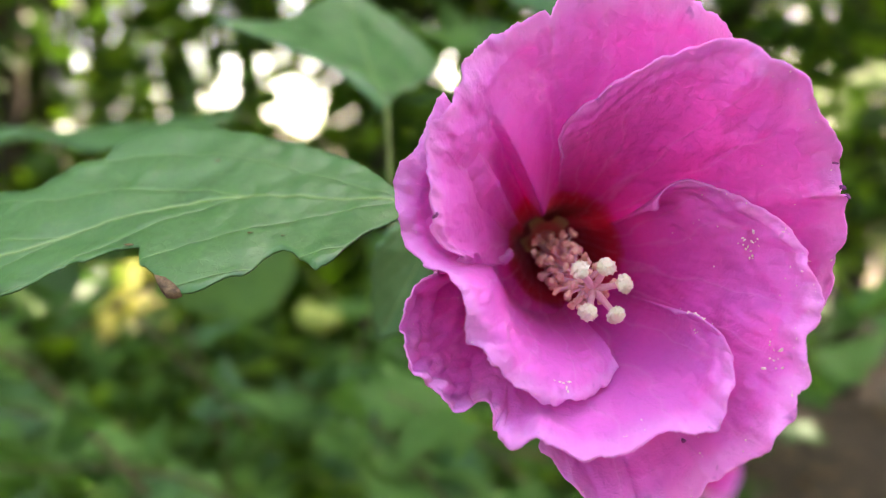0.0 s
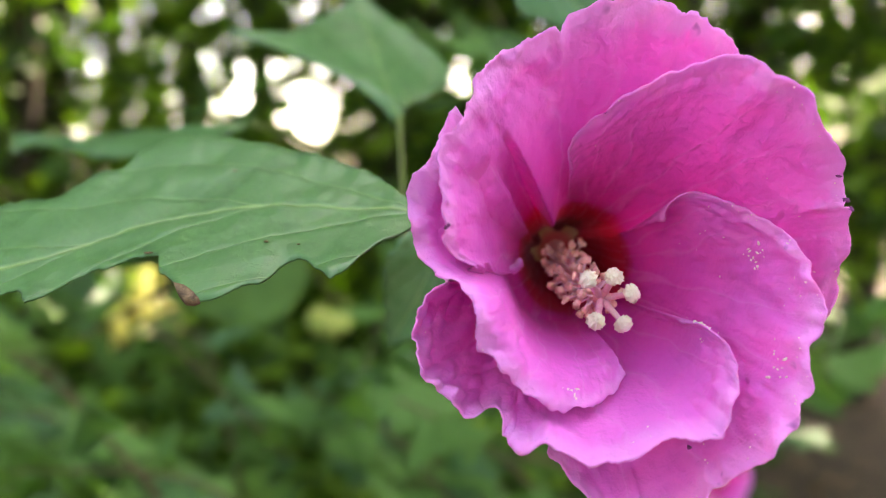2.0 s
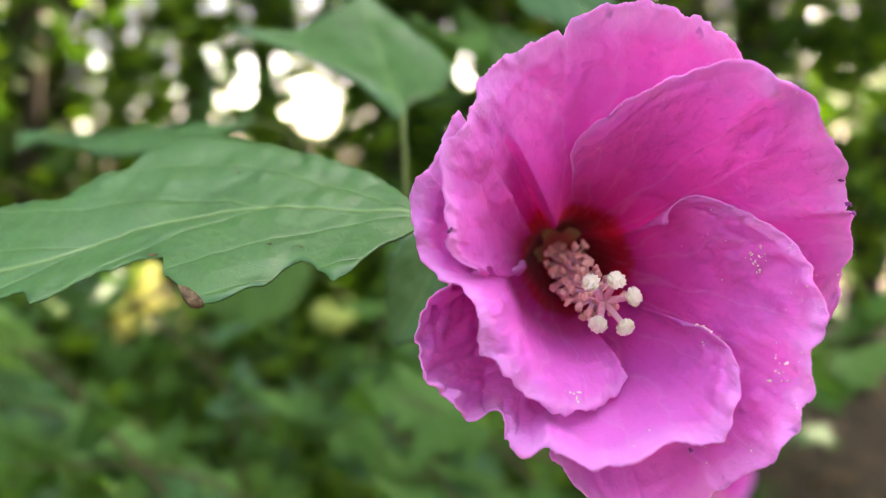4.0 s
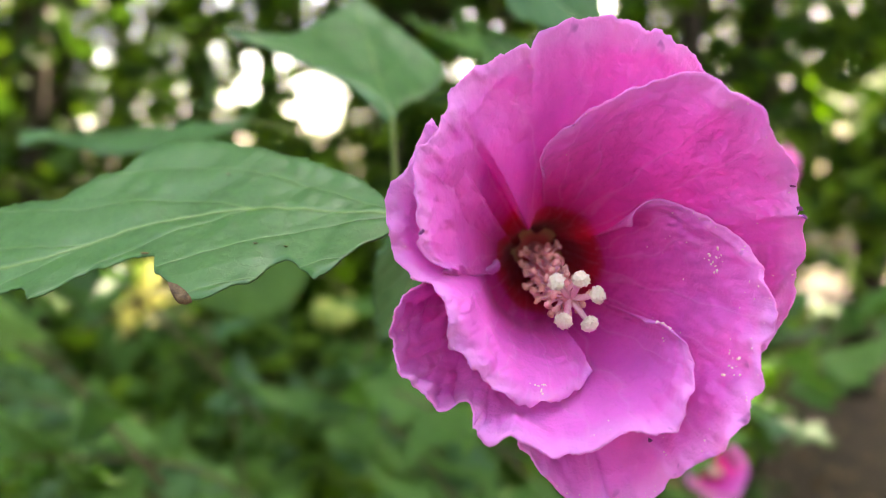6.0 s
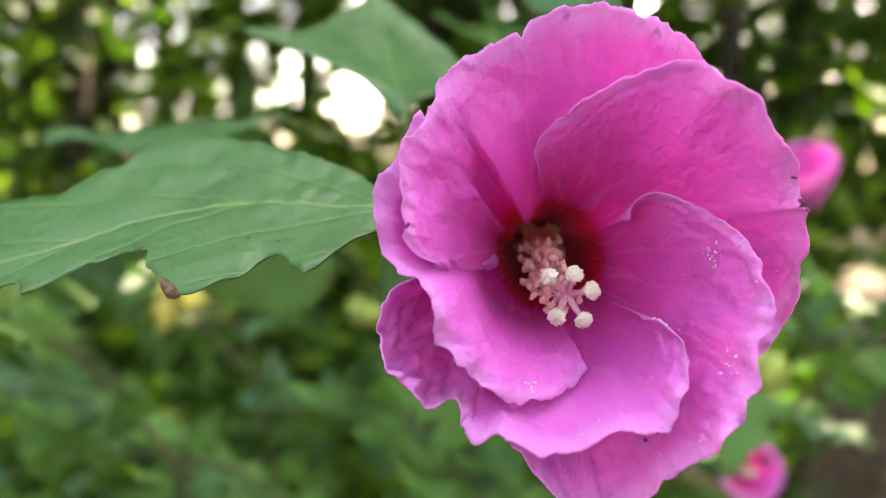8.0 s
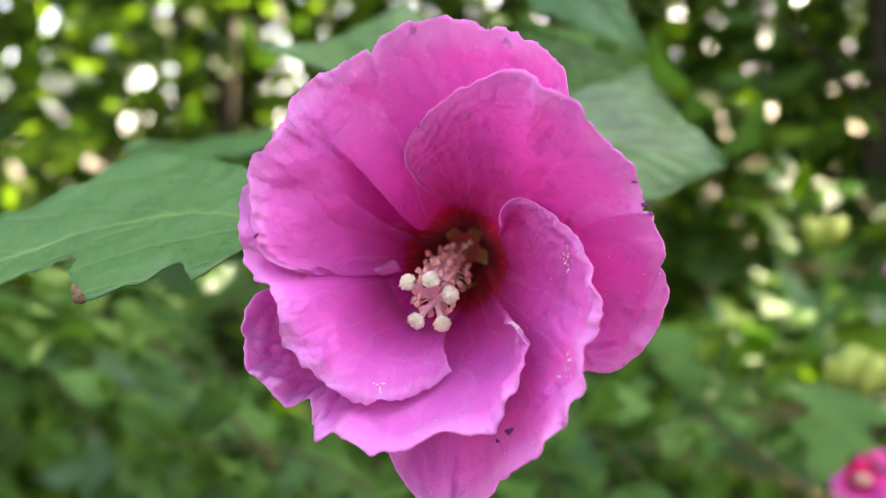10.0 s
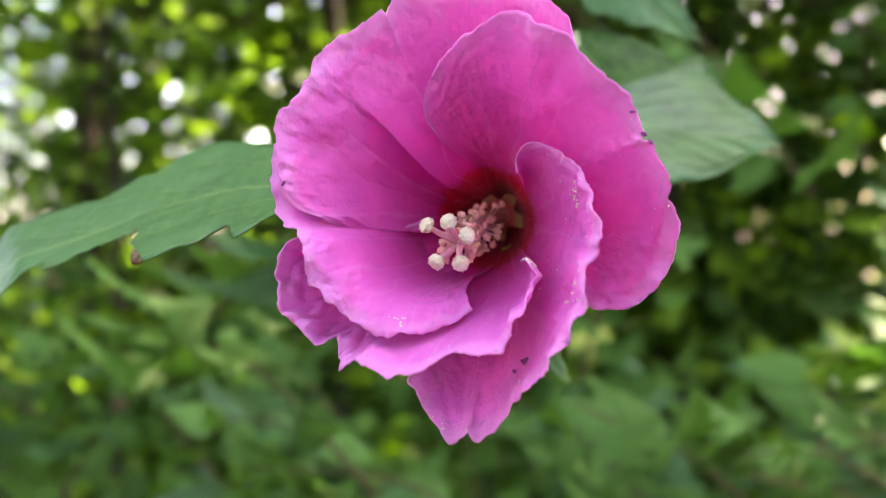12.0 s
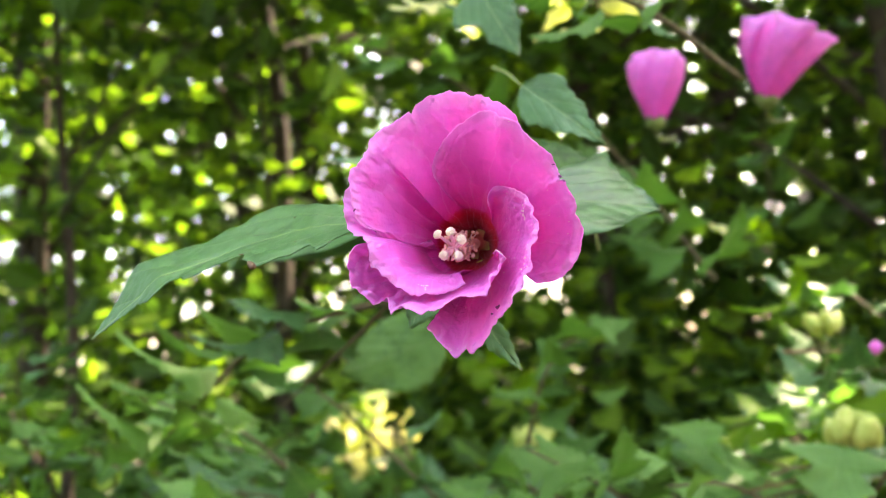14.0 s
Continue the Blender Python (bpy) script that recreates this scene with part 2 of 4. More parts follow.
def mesh_from(name, verts, faces, mat, uvs=None, smooth=True):
    me = bpy.data.meshes.new(name)
    me.from_pydata([tuple(v) for v in verts], [], faces)
    if uvs is not None:
        layer = me.uv_layers.new(name="UVMap")
        flat = np.empty(len(me.loops), dtype=np.int32)
        me.loops.foreach_get("vertex_index", flat)
        layer.data.foreach_set("uv", np.asarray(uvs, dtype=np.float32)[flat].ravel())
    if smooth:
        me.polygons.foreach_set("use_smooth", [True] * len(me.polygons))
    me.materials.append(mat)
    me.update()
    return me


def part(name, me, parent, m=None, label=""):
    ob = new(name, me)
    ob.parent = parent
    if m is not None:
        ob.matrix_basis = m
    return tagged(ob, label=label)


def thing(name, place, label, category, group="", kind=""):
    ob = new(name)
    ob.empty_display_size = 0.01
    ob.location = place
    return tagged(ob, label, category, group, kind)


def catmull(points, n):
    """n points on a smooth curve through the given ones, evenly spaced along it."""
    p = [Vector(q) for q in points]
    p = [p[0] * 2 - p[1]] + p + [p[-1] * 2 - p[-2]]
    dense = []
    for i in range(1, len(p) - 2):
        for k in range(24):
            t = k / 24
            a, b, c, d = p[i - 1], p[i], p[i + 1], p[i + 2]
            dense.append(0.5 * (2 * b + (c - a) * t + (2 * a - 5 * b + 4 * c - d) * t * t + (3 * b - a - 3 * c + d) * t ** 3))
    dense.append(p[-2])
    run = [0.0]
    for a, b in zip(dense, dense[1:]):
        run.append(run[-1] + (b - a).length)
    out, j = [], 0
    for k in range(n):
        want = run[-1] * k / (n - 1)
        while j < len(run) - 2 and run[j + 1] < want:
            j += 1
        f = (want - run[j]) / max(run[j + 1] - run[j], 1e-9)
        out.append(dense[j].lerp(dense[j + 1], min(max(f, 0), 1)))
    return out


def tube_data(points, radii, sides=8, n=12):
    """Rings round a smooth curve, closed at both ends."""
    line = catmull(points, n)
    verts, faces = [], []
    up = Vector((0.31, 0.2, 0.93))
    for i, c in enumerate(line):
        d = (line[min(i + 1, n - 1)] - line[max(i - 1, 0)]).normalized()
        a = d.cross(up).normalized()
        b = d.cross(a)
        f = i / (n - 1) * (len(radii) - 1)
        k = min(int(f), len(radii) - 2)
        r = radii[k] + (radii[k + 1] - radii[k]) * (f - k)
        for s in range(sides):
            q = 2 * math.pi * s / sides
            verts.append(c + (a * math.cos(q) + b * math.sin(q)) * r)
    for i in range(n - 1):
        for s in range(sides):
            faces.append((i * sides + s, i * sides + (s + 1) % sides, (i + 1) * sides + (s + 1) % sides, (i + 1) * sides + s))
    faces.append(tuple(range(sides))[::-1])
    faces.append(tuple(range((n - 1) * sides, n * sides)))
    return verts, faces


def tube(name, points, radii, mat, sides=8, n=12):
    return mesh_from(name, *tube_data(points, radii, sides, n), mat)


def blob(name, size, mat, rough=0.12, freq=900.0, detail=2, seed=0.0):
    bm = bmesh.new()
    bmesh.ops.create_icosphere(bm, subdivisions=detail, radius=1.0)
    for v in bm.verts:
        k = 1 + rough * noise.noise(Vector(v.co) * freq / 300 + Vector((seed, seed * 2, 0)))
        v.co = Vector((v.co.x * size[0], v.co.y * size[1], v.co.z * size[2])) * k
    me = bpy.data.meshes.new(name)
    bm.to_mesh(me)
    bm.free()
    me.polygons.foreach_set("use_smooth", [True] * len(me.polygons))
    me.materials.append(mat)
    return me


def sheet(name, rows, mat, uvs, thick=0.0003):
    """A grid of points with a thickness: a front, a back and a border."""
    h, w = len(rows), len(rows[0])
    p = np.array([[tuple(q) for q in r] for r in rows])
    du, dv = np.gradient(p, axis=1), np.gradient(p, axis=0)
    nrm = np.cross(du, dv)
    size = np.linalg.norm(nrm, axis=2, keepdims=True)
    nrm = nrm / np.maximum(size, 1e-12)
    front = p.reshape(-1, 3)
    faces = [(i * w + j, i * w + j + 1, (i + 1) * w + j + 1, (i + 1) * w + j) for i in range(h - 1) for j in range(w - 1)]
    if not thick:
        return mesh_from(name, front, faces, mat, uvs)
    back = (p - nrm * thick).reshape(-1, 3)
    n = h * w
    faces += [tuple(n + k for k in reversed(f)) for f in faces]
    ring = [j for j in range(w)] + [i * w + w - 1 for i in range(1, h)] + [(h - 1) * w + j for j in range(w - 2, -1, -1)] + [i * w for i in range(h - 2, 0, -1)]
    for a, b in zip(ring, ring[1:] + ring[:1]):
        faces.append((b, a, a + n, b + n))
    return mesh_from(name, np.concatenate([front, back]), faces, mat, list(uvs) * 2)


HALF = [(0, 0.03), (0.07, 0.20), (0.18, 0.33), (0.30, 0.40), (0.36, 0.33), (0.5, 0.27), (0.62, 0.25), (0.7, 0.17), (0.85, 0.10), (1, 0.0)]
OVAL = [(0, 0.03), (0.08, 0.17), (0.25, 0.28), (0.45, 0.30), (0.65, 0.23), (0.85, 0.11), (1, 0.0)]
TRILOBE = [(0, 0.03), (0.08, 0.13), (0.20, 0.29), (0.30, 0.38), (0.36, 0.41), (0.42, 0.28), (0.5, 0.21), (0.58, 0.23), (0.65, 0.21), (0.72, 0.14), (0.82, 0.11), (0.9, 0.05), (1, 0)]
STAR = [(0, 0.06), (0.04, 0.26), (0.10, 0.50), (0.16, 0.62), (0.22, 0.46), (0.29, 0.25), (0.36, 0.27), (0.46, 0.40), (0.52, 0.42), (0.58, 0.26), (0.66, 0.17), (0.74, 0.18), (0.86, 0.09), (1, 0)]
LOBED = [(0, 0.05), (0.06, 0.22), (0.16, 0.36), (0.30, 0.47), (0.38, 0.42), (0.44, 0.22), (0.56, 0.20), (0.68, 0.21), (0.8, 0.12), (1, 0.0)]


def width_at(profile, s):
    for (a, x), (b, y) in zip(profile, profile[1:]):
        if s <= b:
            return x + (y - x) * (s - a) / (b - a)
    return profile[-1][1]


def leaf_mesh(name, length, upper, lower, mat, fold=0.25, droop=0.25, rows=22, cols=5, teeth=0.025, seed=0, thick=0.0004, wave=0.03, sway=0.0):
    """A leaf along x, its halves to +y and -y, folded up at the midrib and drooping to its tip."""
    rnd = random.Random(seed)
    grid, uvs = [], []
    ph = rnd.random() * 9
    for i in range(rows + 1):
        s = i / rows
        saw = ((s * 9.0 + ph) % 1.0)
        line = []
        for j in range(-cols, cols + 1):
            t = j / cols
            half = width_at(upper if t > 0 else lower, s)
            half += teeth * (saw - 0.5) * (1 if 0.05 < s < 0.97 else 0) * (0.4 + half)
            y = t * max(half, 0.004)
            z = abs(y) * fold - droop * s * s + wave * math.sin(s * 7 + ph + t * 2) * abs(t) + 0.012 * noise.noise(Vector((s * 7, y * 14, seed)))
            line.append(Vector((s * (1 - 0.12 * droop * s), y + sway * s ** 3, z)) * length)
            uvs.append((s, y))
        grid.append(line)
    return sheet(name, grid, mat, uvs, thick)


def frame_of(base, along, side):
    """A pose at base whose x runs along and whose y leans to side."""
    x = Vector(along).normalized()
    z = x.cross(Vector(side)).normalized()
    y = z.cross(x)
    m = Matrix((x, y, z)).transposed().to_4x4()
    m.translation = Vector(base)
    return m


# ---- ground ----
def ground_mesh():
    verts, faces = [], []
    radii = [0, 0.6, 1.2, 1.8, 2.5, 3.3, 4.2, 5.2, 6.5, 8, 10, 14, 20, 40, 100, 400, 2500]
    n = 48
    for r in radii:
        for k in range(n):
            a = 2 * math.pi * k / n
            x, y = r * math.cos(a), r * math.sin(a)
            h = 0.05 * noise.noise(Vector((x * 0.8, y * 0.8, 0))) + 0.02 * noise.noise(Vector((x * 3, y * 3, 5))) if r < 30 else 0
            verts.append((x, y, h))
    for i in range(len(radii) - 1):
        for k in range(n):
            faces.append((i * n + k, i * n + (k + 1) % n, (i + 1) * n + (k + 1) % n, (i + 1) * n + k))
    return mesh_from("ground", verts, faces, SOIL)


tagged(new("ground", ground_mesh()), "brown woodland soil under the shrubs", "ground", kind="structure")


# ---- leaf clouds for litter and crowns ----
LOBES = [(0.06, 0.12), (0.16, 0.30), (0.30, 0.46), (0.36, 0.50), (0.44, 0.27), (0.54, 0.23), (0.62, 0.27), (0.72, 0.15), (0.86, 0.09)]


def lobed_cloud(name, leaves, mat):
    """Many lobed leaves in one mesh, folded along the midrib and bent to the tip. Each: place, direction, side, length, width."""
    verts, faces, uvs = [], [], []
    n = len(LOBES)
    for p, d, s, ln, wd in leaves:
        up = d.cross(s)
        b = len(verts)
        verts += [p, p + d * ln - up * ln * 0.14]
        uvs += [(0, 0), (1, 0)]
        for f, w in LOBES:
            mid = p + d * ln * f - up * ln * 0.14 * f * f
            verts += [mid, mid + s * wd * w * 1.3 + up * wd * w * 0.35, mid - s * wd * w * 1.3 + up * wd * w * 0.35]
            uvs += [(f, 0), (f, w * 0.7), (f, -w * 0.7)]
        for side in (1, 2):
            rim = [b] + [b + 2 + 3 * k + side for k in range(n)] + [b + 1]
            rib = [b] + [b + 2 + 3 * k for k in range(n)] + [b + 1]
            for k in range(n + 1):
                f = [rib[k], rib[k + 1], rim[k + 1], rim[k]]
                f = [v for i, v in enumerate(f) if v not in f[:i]]
                faces.append(tuple(f if side == 2 else f[::-1]))
    return mesh_from(name, verts, faces, mat, uvs, smooth=False)


def leaf_cloud(name, leaves, mat):
    """Many small folded leaves in one mesh. Each: place, direction, side, length, width."""
    verts, faces, uvs = [], [], []
    for p, d, s, ln, wd in leaves:
        u = d.cross(s) * wd * 0.25
        b = len(verts)
        verts += [p, p + d * ln * 0.38 + s * wd * 0.5 + u, p + d * ln * 0.75 + s * wd * 0.32 + u * 0.6, p + d * ln - u * 0.8, p + d * ln * 0.75 - s * wd * 0.32 + u * 0.6,
                  p + d * ln * 0.38 - s * wd * 0.5 + u, p + d * ln * 0.5]
        uvs += [(0, 0), (0.38, 0.4), (0.75, 0.25), (1, 0), (0.75, -0.25), (0.38, -0.4), (0.5, 0)]
        faces += [(b, b + 6, b + 1), (b + 1, b + 6, b + 2), (b + 2, b + 6, b + 3), (b, b + 5, b + 6), (b + 5, b + 4, b + 6), (b + 4, b + 3, b + 6)]
    return mesh_from(name, verts, faces, mat, uvs, smooth=False)


def any_way(rnd, flat=0.5):
    d = Vector((rnd.gauss(0, 1), rnd.gauss(0, 1), rnd.gauss(-0.3, flat))).normalized()
    s = d.cross(Vector((rnd.gauss(0, 0.5), rnd.gauss(0, 0.5), 1))).normalized()
    return d, s


def litter():
    rnd = random.Random(5)
    out = []
    for _ in range(3500):
        a, r = rnd.uniform(-0.6, 3.7), 1.0 + 8 * rnd.random() ** 0.8
        p = Vector((r * math.cos(a), r * math.sin(a), 0))
        p.z = 0.05 * noise.noise(Vector((p.x * 0.8, p.y * 0.8, 0))) + 0.02 * noise.noise(Vector((p.x * 3, p.y * 3, 5))) + 0.012
        d, s = any_way(rnd, 0.12)
        out.append((p, d, s, rnd.uniform(0.05, 0.10), rnd.uniform(0.03, 0.06)))
    ob = new("leaf_litter", leaf_cloud("leaf_litter", out, LITTER))
    tagged(ob, "dry brown fallen leaves scattered on the soil", "leaf litter", kind="stuff")


litter()

# ---- undergrowth ----
def undergrowth():
    rnd = random.Random(19)
    out = []
    tufts = [(rnd.uniform(-0.75, 0.62), 1.15 + 3.6 * rnd.random() ** 1.2, rnd.uniform(0.25, 1.05)) for _ in range(170)]
    for _ in range(17000):
        fx, y, top = tufts[rnd.randrange(len(tufts))]
        top = min(top, 1.22 - 0.05 * y)
        p = Vector((fx * (y + 0.5) - 0.15 * y + rnd.gauss(0, 0.16), max(0.95, y + rnd.gauss(0, 0.16)), max(0.03, top * rnd.uniform(0.15, 1.0) + rnd.gauss(0, 0.06))))
        if p.x > 0.28 * p.y and p.z < 1.25:
            continue
        d, s = any_way(rnd, 0.4)
        ln = rnd.uniform(0.05, 0.10)
        out.append((p, d, s, ln, ln * rnd.uniform(0.5, 0.75)))
    ob = new("undergrowth", lobed_cloud("undergrowth", out, BUSH))
    tagged(ob, "dense green leafy undergrowth below the trees", "undergrowth", kind="stuff")


# ---- woods ----
undergrowth()
EYE0 = Vector((0.05, 0.0, 1.30))
# openings in the canopy through which the sky shows: azimuth to the right, height over the horizon, half width, in degrees
GAPS = [(-9.9, 4.3, 1.3), (-10.2, 5.6, 0.8), (-13.7, 5.4, 0.9), (-13.8, 6.7, 0.7), (-12.1, 7.2, 0.35), (-9.0, 7.3, 0.25), (-15.4, 4.6, 0.25), (-12.9, 3.5, 0.5), (-31.1, 6.2, 0.45), (-31.6, 5.2, 0.4), (-32.1, 3.4, 0.3), (-35.5, 3.5, 0.35),
        (-34.2, 1.3, 0.35), (-37.8, 0.6, 0.5), (-24.1, 10.0, 0.4), (-21.7, 6.3, 0.3), (-5.1, 9.4, 0.5), (-4.3, 8.4, 0.3), (7.4, 10.2, 0.8), (-1.0, 6.8, 0.3), (-40.5, 7.0, 0.7), (-36.0, 9.0, 0.4), (-26.0, -1.5, 0.4), (-35.0, -4.0, 0.6)]


def gap_list():
    rnd = random.Random(31)
    out = GAPS[:8] + [(az, el, r * 0.8) for az, el, r in GAPS[8:]]
    for az, el, r in GAPS[8:]:
        for _ in range(2):
            out.append((az + rnd.gauss(0, 0.9), el + rnd.gauss(0, 0.9), r * rnd.uniform(0.3, 0.7)))
    for _ in range(3100):
        az, el = rnd.uniform(-50, 34), rnd.gauss(7, 7)
        if el < -4 or (az > -6 and rnd.random() < 0.3):
            continue
        out.append((az, el, 0.01 + 0.13 * rnd.random() ** 2))
    for _ in range(160):
        out.append((rnd.uniform(-50, -18), rnd.uniform(0, 21), 0.03 + 0.10 * rnd.random() ** 1.5))
    for _ in range(24):
        a, e = rnd.uniform(-50, -14), rnd.uniform(-1, 18)
        for _ in range(6):
            out.append((a + rnd.gauss(0, 1.1), e + rnd.gauss(0, 1.1), rnd.uniform(0.04, 0.15)))
    return np.array(out)


GAP = gap_list()
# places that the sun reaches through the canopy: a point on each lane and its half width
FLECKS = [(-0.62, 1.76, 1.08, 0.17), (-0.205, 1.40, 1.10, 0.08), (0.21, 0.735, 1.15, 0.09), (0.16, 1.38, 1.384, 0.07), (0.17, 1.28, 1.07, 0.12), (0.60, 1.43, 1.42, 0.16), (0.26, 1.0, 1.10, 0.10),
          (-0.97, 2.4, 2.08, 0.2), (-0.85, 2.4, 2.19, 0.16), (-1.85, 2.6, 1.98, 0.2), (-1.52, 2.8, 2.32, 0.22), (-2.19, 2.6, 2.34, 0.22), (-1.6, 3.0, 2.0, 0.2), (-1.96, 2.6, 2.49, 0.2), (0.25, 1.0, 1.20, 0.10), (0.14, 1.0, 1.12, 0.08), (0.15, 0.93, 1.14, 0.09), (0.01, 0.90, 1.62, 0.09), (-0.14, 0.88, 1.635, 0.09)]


def lane_list():
    rnd = random.Random(47)
    out = list(FLECKS)
    for _ in range(46):
        y = rnd.uniform(0.8, 2.6)
        az = rnd.uniform(-0.75, 0.35)
        out.append((az * y, y, 1.3 + y * rnd.uniform(-0.30, 0.02), rnd.uniform(0.03, 0.06)))
    for _ in range(70):
        y = rnd.uniform(2.2, 4.2)
        az = radians(rnd.uniform(-46, -14))
        out.append((math.tan(az) * y, y, 1.25 + y * rnd.uniform(-0.02, 0.42), rnd.uniform(0.06, 0.13)))
    return np.array(out)


LANE = lane_list()


def in_lane(p):
    """Whether a leaf at p would stand in one of the sun's lanes."""
    d = np.array(p) - LANE[:, :3]
    f = d @ np.array(sun_dir)
    off = (d ** 2).sum(1) - f * f
    return bool(((f > 0.25) & (off < LANE[:, 3] ** 2)).any())


def angles(d):
    """Azimuth to the right and height over the horizon, in degrees, of directions."""
    return np.degrees(np.arctan2(d[:, 0], d[:, 1])), np.degrees(np.arctan2(d[:, 2], np.hypot(d[:, 0], d[:, 1])))


def in_gap(p, half):
    """Whether a leaf at p, that reaches half metres to either side, would stand in an opening."""
    d = p - EYE0
    az = math.degrees(math.atan2(d.x, d.y))
    el = math.degrees(math.atan2(d.z, math.hypot(d.x, d.y)))
    margin = math.degrees(half / d.length)
    q = (GAP[:, 0] - az) ** 2 + (GAP[:, 1] - el) ** 2
    return bool((q < (GAP[:, 2] + margin) ** 2).any())


def trunk_and_limbs(t, rnd, top, height, radius, limbs):
    bend = [Vector((0, 0, -0.1))] + [top * f + Vector((rnd.uniform(-1, 1), rnd.uniform(-1, 1), 0)) * 0.06 * height * f * (1 - f) for f in (0.25, 0.5, 0.75, 1.0)]
    part("trunk", tube("trunk", bend, [radius * 1.25, radius, radius * 0.85, radius * 0.6, radius * 0.2], BARK, 10, 16), t)
    for _ in range(limbs):
        base = top * rnd.uniform(0.28, 0.92)
        a = rnd.uniform(0, 6.28)
        reach = rnd.uniform(0.7, 1.5)
        tip = base + Vector((math.cos(a) * reach, math.sin(a) * reach, rnd.uniform(0.1, 0.7)))
        part("limb", tube("limb", [base, base.lerp(tip, 0.5) + Vector((0, 0, 0.08)), tip], [radius * 0.35, radius * 0.2, radius * 0.06], BARK, 6, 7), t)


def crown_mesh(name, p, length, mat, gen):
    """Small folded leaves of four triangles, hung at the points p."""
    n = len(p)
    d = gen.normal(0, 1, (n, 3)) * (1, 1, 0.6) - (0, 0, 0.3)
    d /= np.linalg.norm(d, axis=1, keepdims=True)
    s = np.cross(d, gen.normal(0, 0.6, (n, 3)) + (0, 0, 1))
    s /= np.linalg.norm(s, axis=1, keepdims=True)
    ln = length * gen.uniform(0.7, 1.3, (n, 1))
    wd = ln * gen.uniform(0.26, 0.38, (n, 1))
    up = np.cross(d, s) * wd * 0.4
    quad = np.stack([p, p + d * ln * 0.45 + s * wd + up, p + d * ln, p + d * ln * 0.45 - s * wd + up], axis=1).reshape(-1, 3)
    k = np.arange(n)[:, None] * 4
    faces = np.concatenate([k + (0, 2, 1), k + (0, 3, 2)]).tolist()
    uvs = np.tile(np.array([(0, 0), (0.45, 0.3), (1, 0), (0.45, -0.3)]), (n, 1))
    return mesh_from(name, quad, faces, mat, uvs, smooth=False)


def far_tree(x, y, height, radius, seed, leaves, length, low, spread, clear=True):
    """A tree farther off, its crown close and fine."""
    rnd, gen = random.Random(seed), np.random.default_rng(seed)
    t = thing("tree", (x, y, 0), "tall woodland tree with a dense green crown", "tree", "woodland trees")
    trunk_and_limbs(t, rnd, Vector((rnd.uniform(-0.4, 0.4), 0.1, height)), height, radius, 7)
    mid = np.column_stack([gen.normal(0, spread, 260), gen.normal(0, 0.7, 260), gen.uniform(low, height + 0.3, 260)])
    p = mid[gen.integers(0, 260, leaves)] + gen.normal(0, 0.3, (leaves, 3))
    p = p[p[:, 2] > 0.1]
    if clear:
        q = p + (x, y, 0) - np.array(EYE0)
        az, el = angles(q)
        keep = np.ones(len(p), dtype=bool)
        for a, e, r in GAP:
            keep &= (az - a) ** 2 + (el - e) ** 2 > (r + 0.06) ** 2
        r3 = q + np.array(EYE0)
        for lx, ly, lz, lr in LANE:
            d = r3 - (lx, ly, lz)
            f = d @ np.array(sun_dir)
            keep &= (f < 0.25) | ((d ** 2).sum(1) - f * f > lr * lr)
        p = p[keep]
    # about a third of the leaves take the sunlit colour
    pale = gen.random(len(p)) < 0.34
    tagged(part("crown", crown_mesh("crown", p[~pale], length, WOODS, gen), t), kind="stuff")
    tagged(part("light_foliage", crown_mesh("light_foliage", p[pale], length, WOODS_SUNLIT, gen), t, label="leaves with sunlight put into their yellow-green"), kind="stuff")


def woodland_tree(x, y, height, radius, lean, seed, leaves):
    rnd = random.Random(seed)
    t = thing("tree", (x, y, 0), "dark-trunked woodland tree with a loose green crown", "tree", "woodland trees")
    top = Vector((lean[0], lean[1], height))
    trunk_and_limbs(t, rnd, top, height, radius, 9)
    out, light = [], []
    # share of leaves coloured as sunlit, greater in trees to the left
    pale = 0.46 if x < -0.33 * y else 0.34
    # heights of 7.2 to 8: a dense crown above the view, added as shade
    clumps = [Vector((rnd.gauss(0, 1.0) + lean[0] * 0.7, rnd.gauss(0, 0.8) + lean[1] * 0.7, rnd.uniform(3.2 if 7.2 < height < 8 else 0.55, height + 0.4))) for _ in range(190 if 7.2 < height < 8 else 80)]
    origin = Vector((x, y, 0))
    tries = 0
    while len(out) + len(light) < leaves and tries < leaves * 5:
        tries += 1
        c = clumps[rnd.randrange(len(clumps))]
        p = c + Vector((rnd.gauss(0, 0.27), rnd.gauss(0, 0.27), rnd.gauss(0, 0.2)))
        if p.z < 0.15:
            continue
        ln = rnd.uniform(0.07, 0.14) * (1.0 if y < 8 else 1.6)
        d, s = any_way(rnd)
        q = origin + p
        if (q - EYE0).length < 1.7 or (q.x > 0.33 * q.y and q.z < 1.0):
            continue
        if in_lane(q) or in_gap(q + d * ln * 0.5, ln * 0.14):
            continue
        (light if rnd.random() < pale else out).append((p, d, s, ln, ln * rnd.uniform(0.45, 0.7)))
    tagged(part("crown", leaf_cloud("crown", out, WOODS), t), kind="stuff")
    tagged(part("light_foliage", leaf_cloud("light_foliage", light, WOODS_SUNLIT), t, label="leaves with sunlight put into their yellow-green"), kind="stuff")


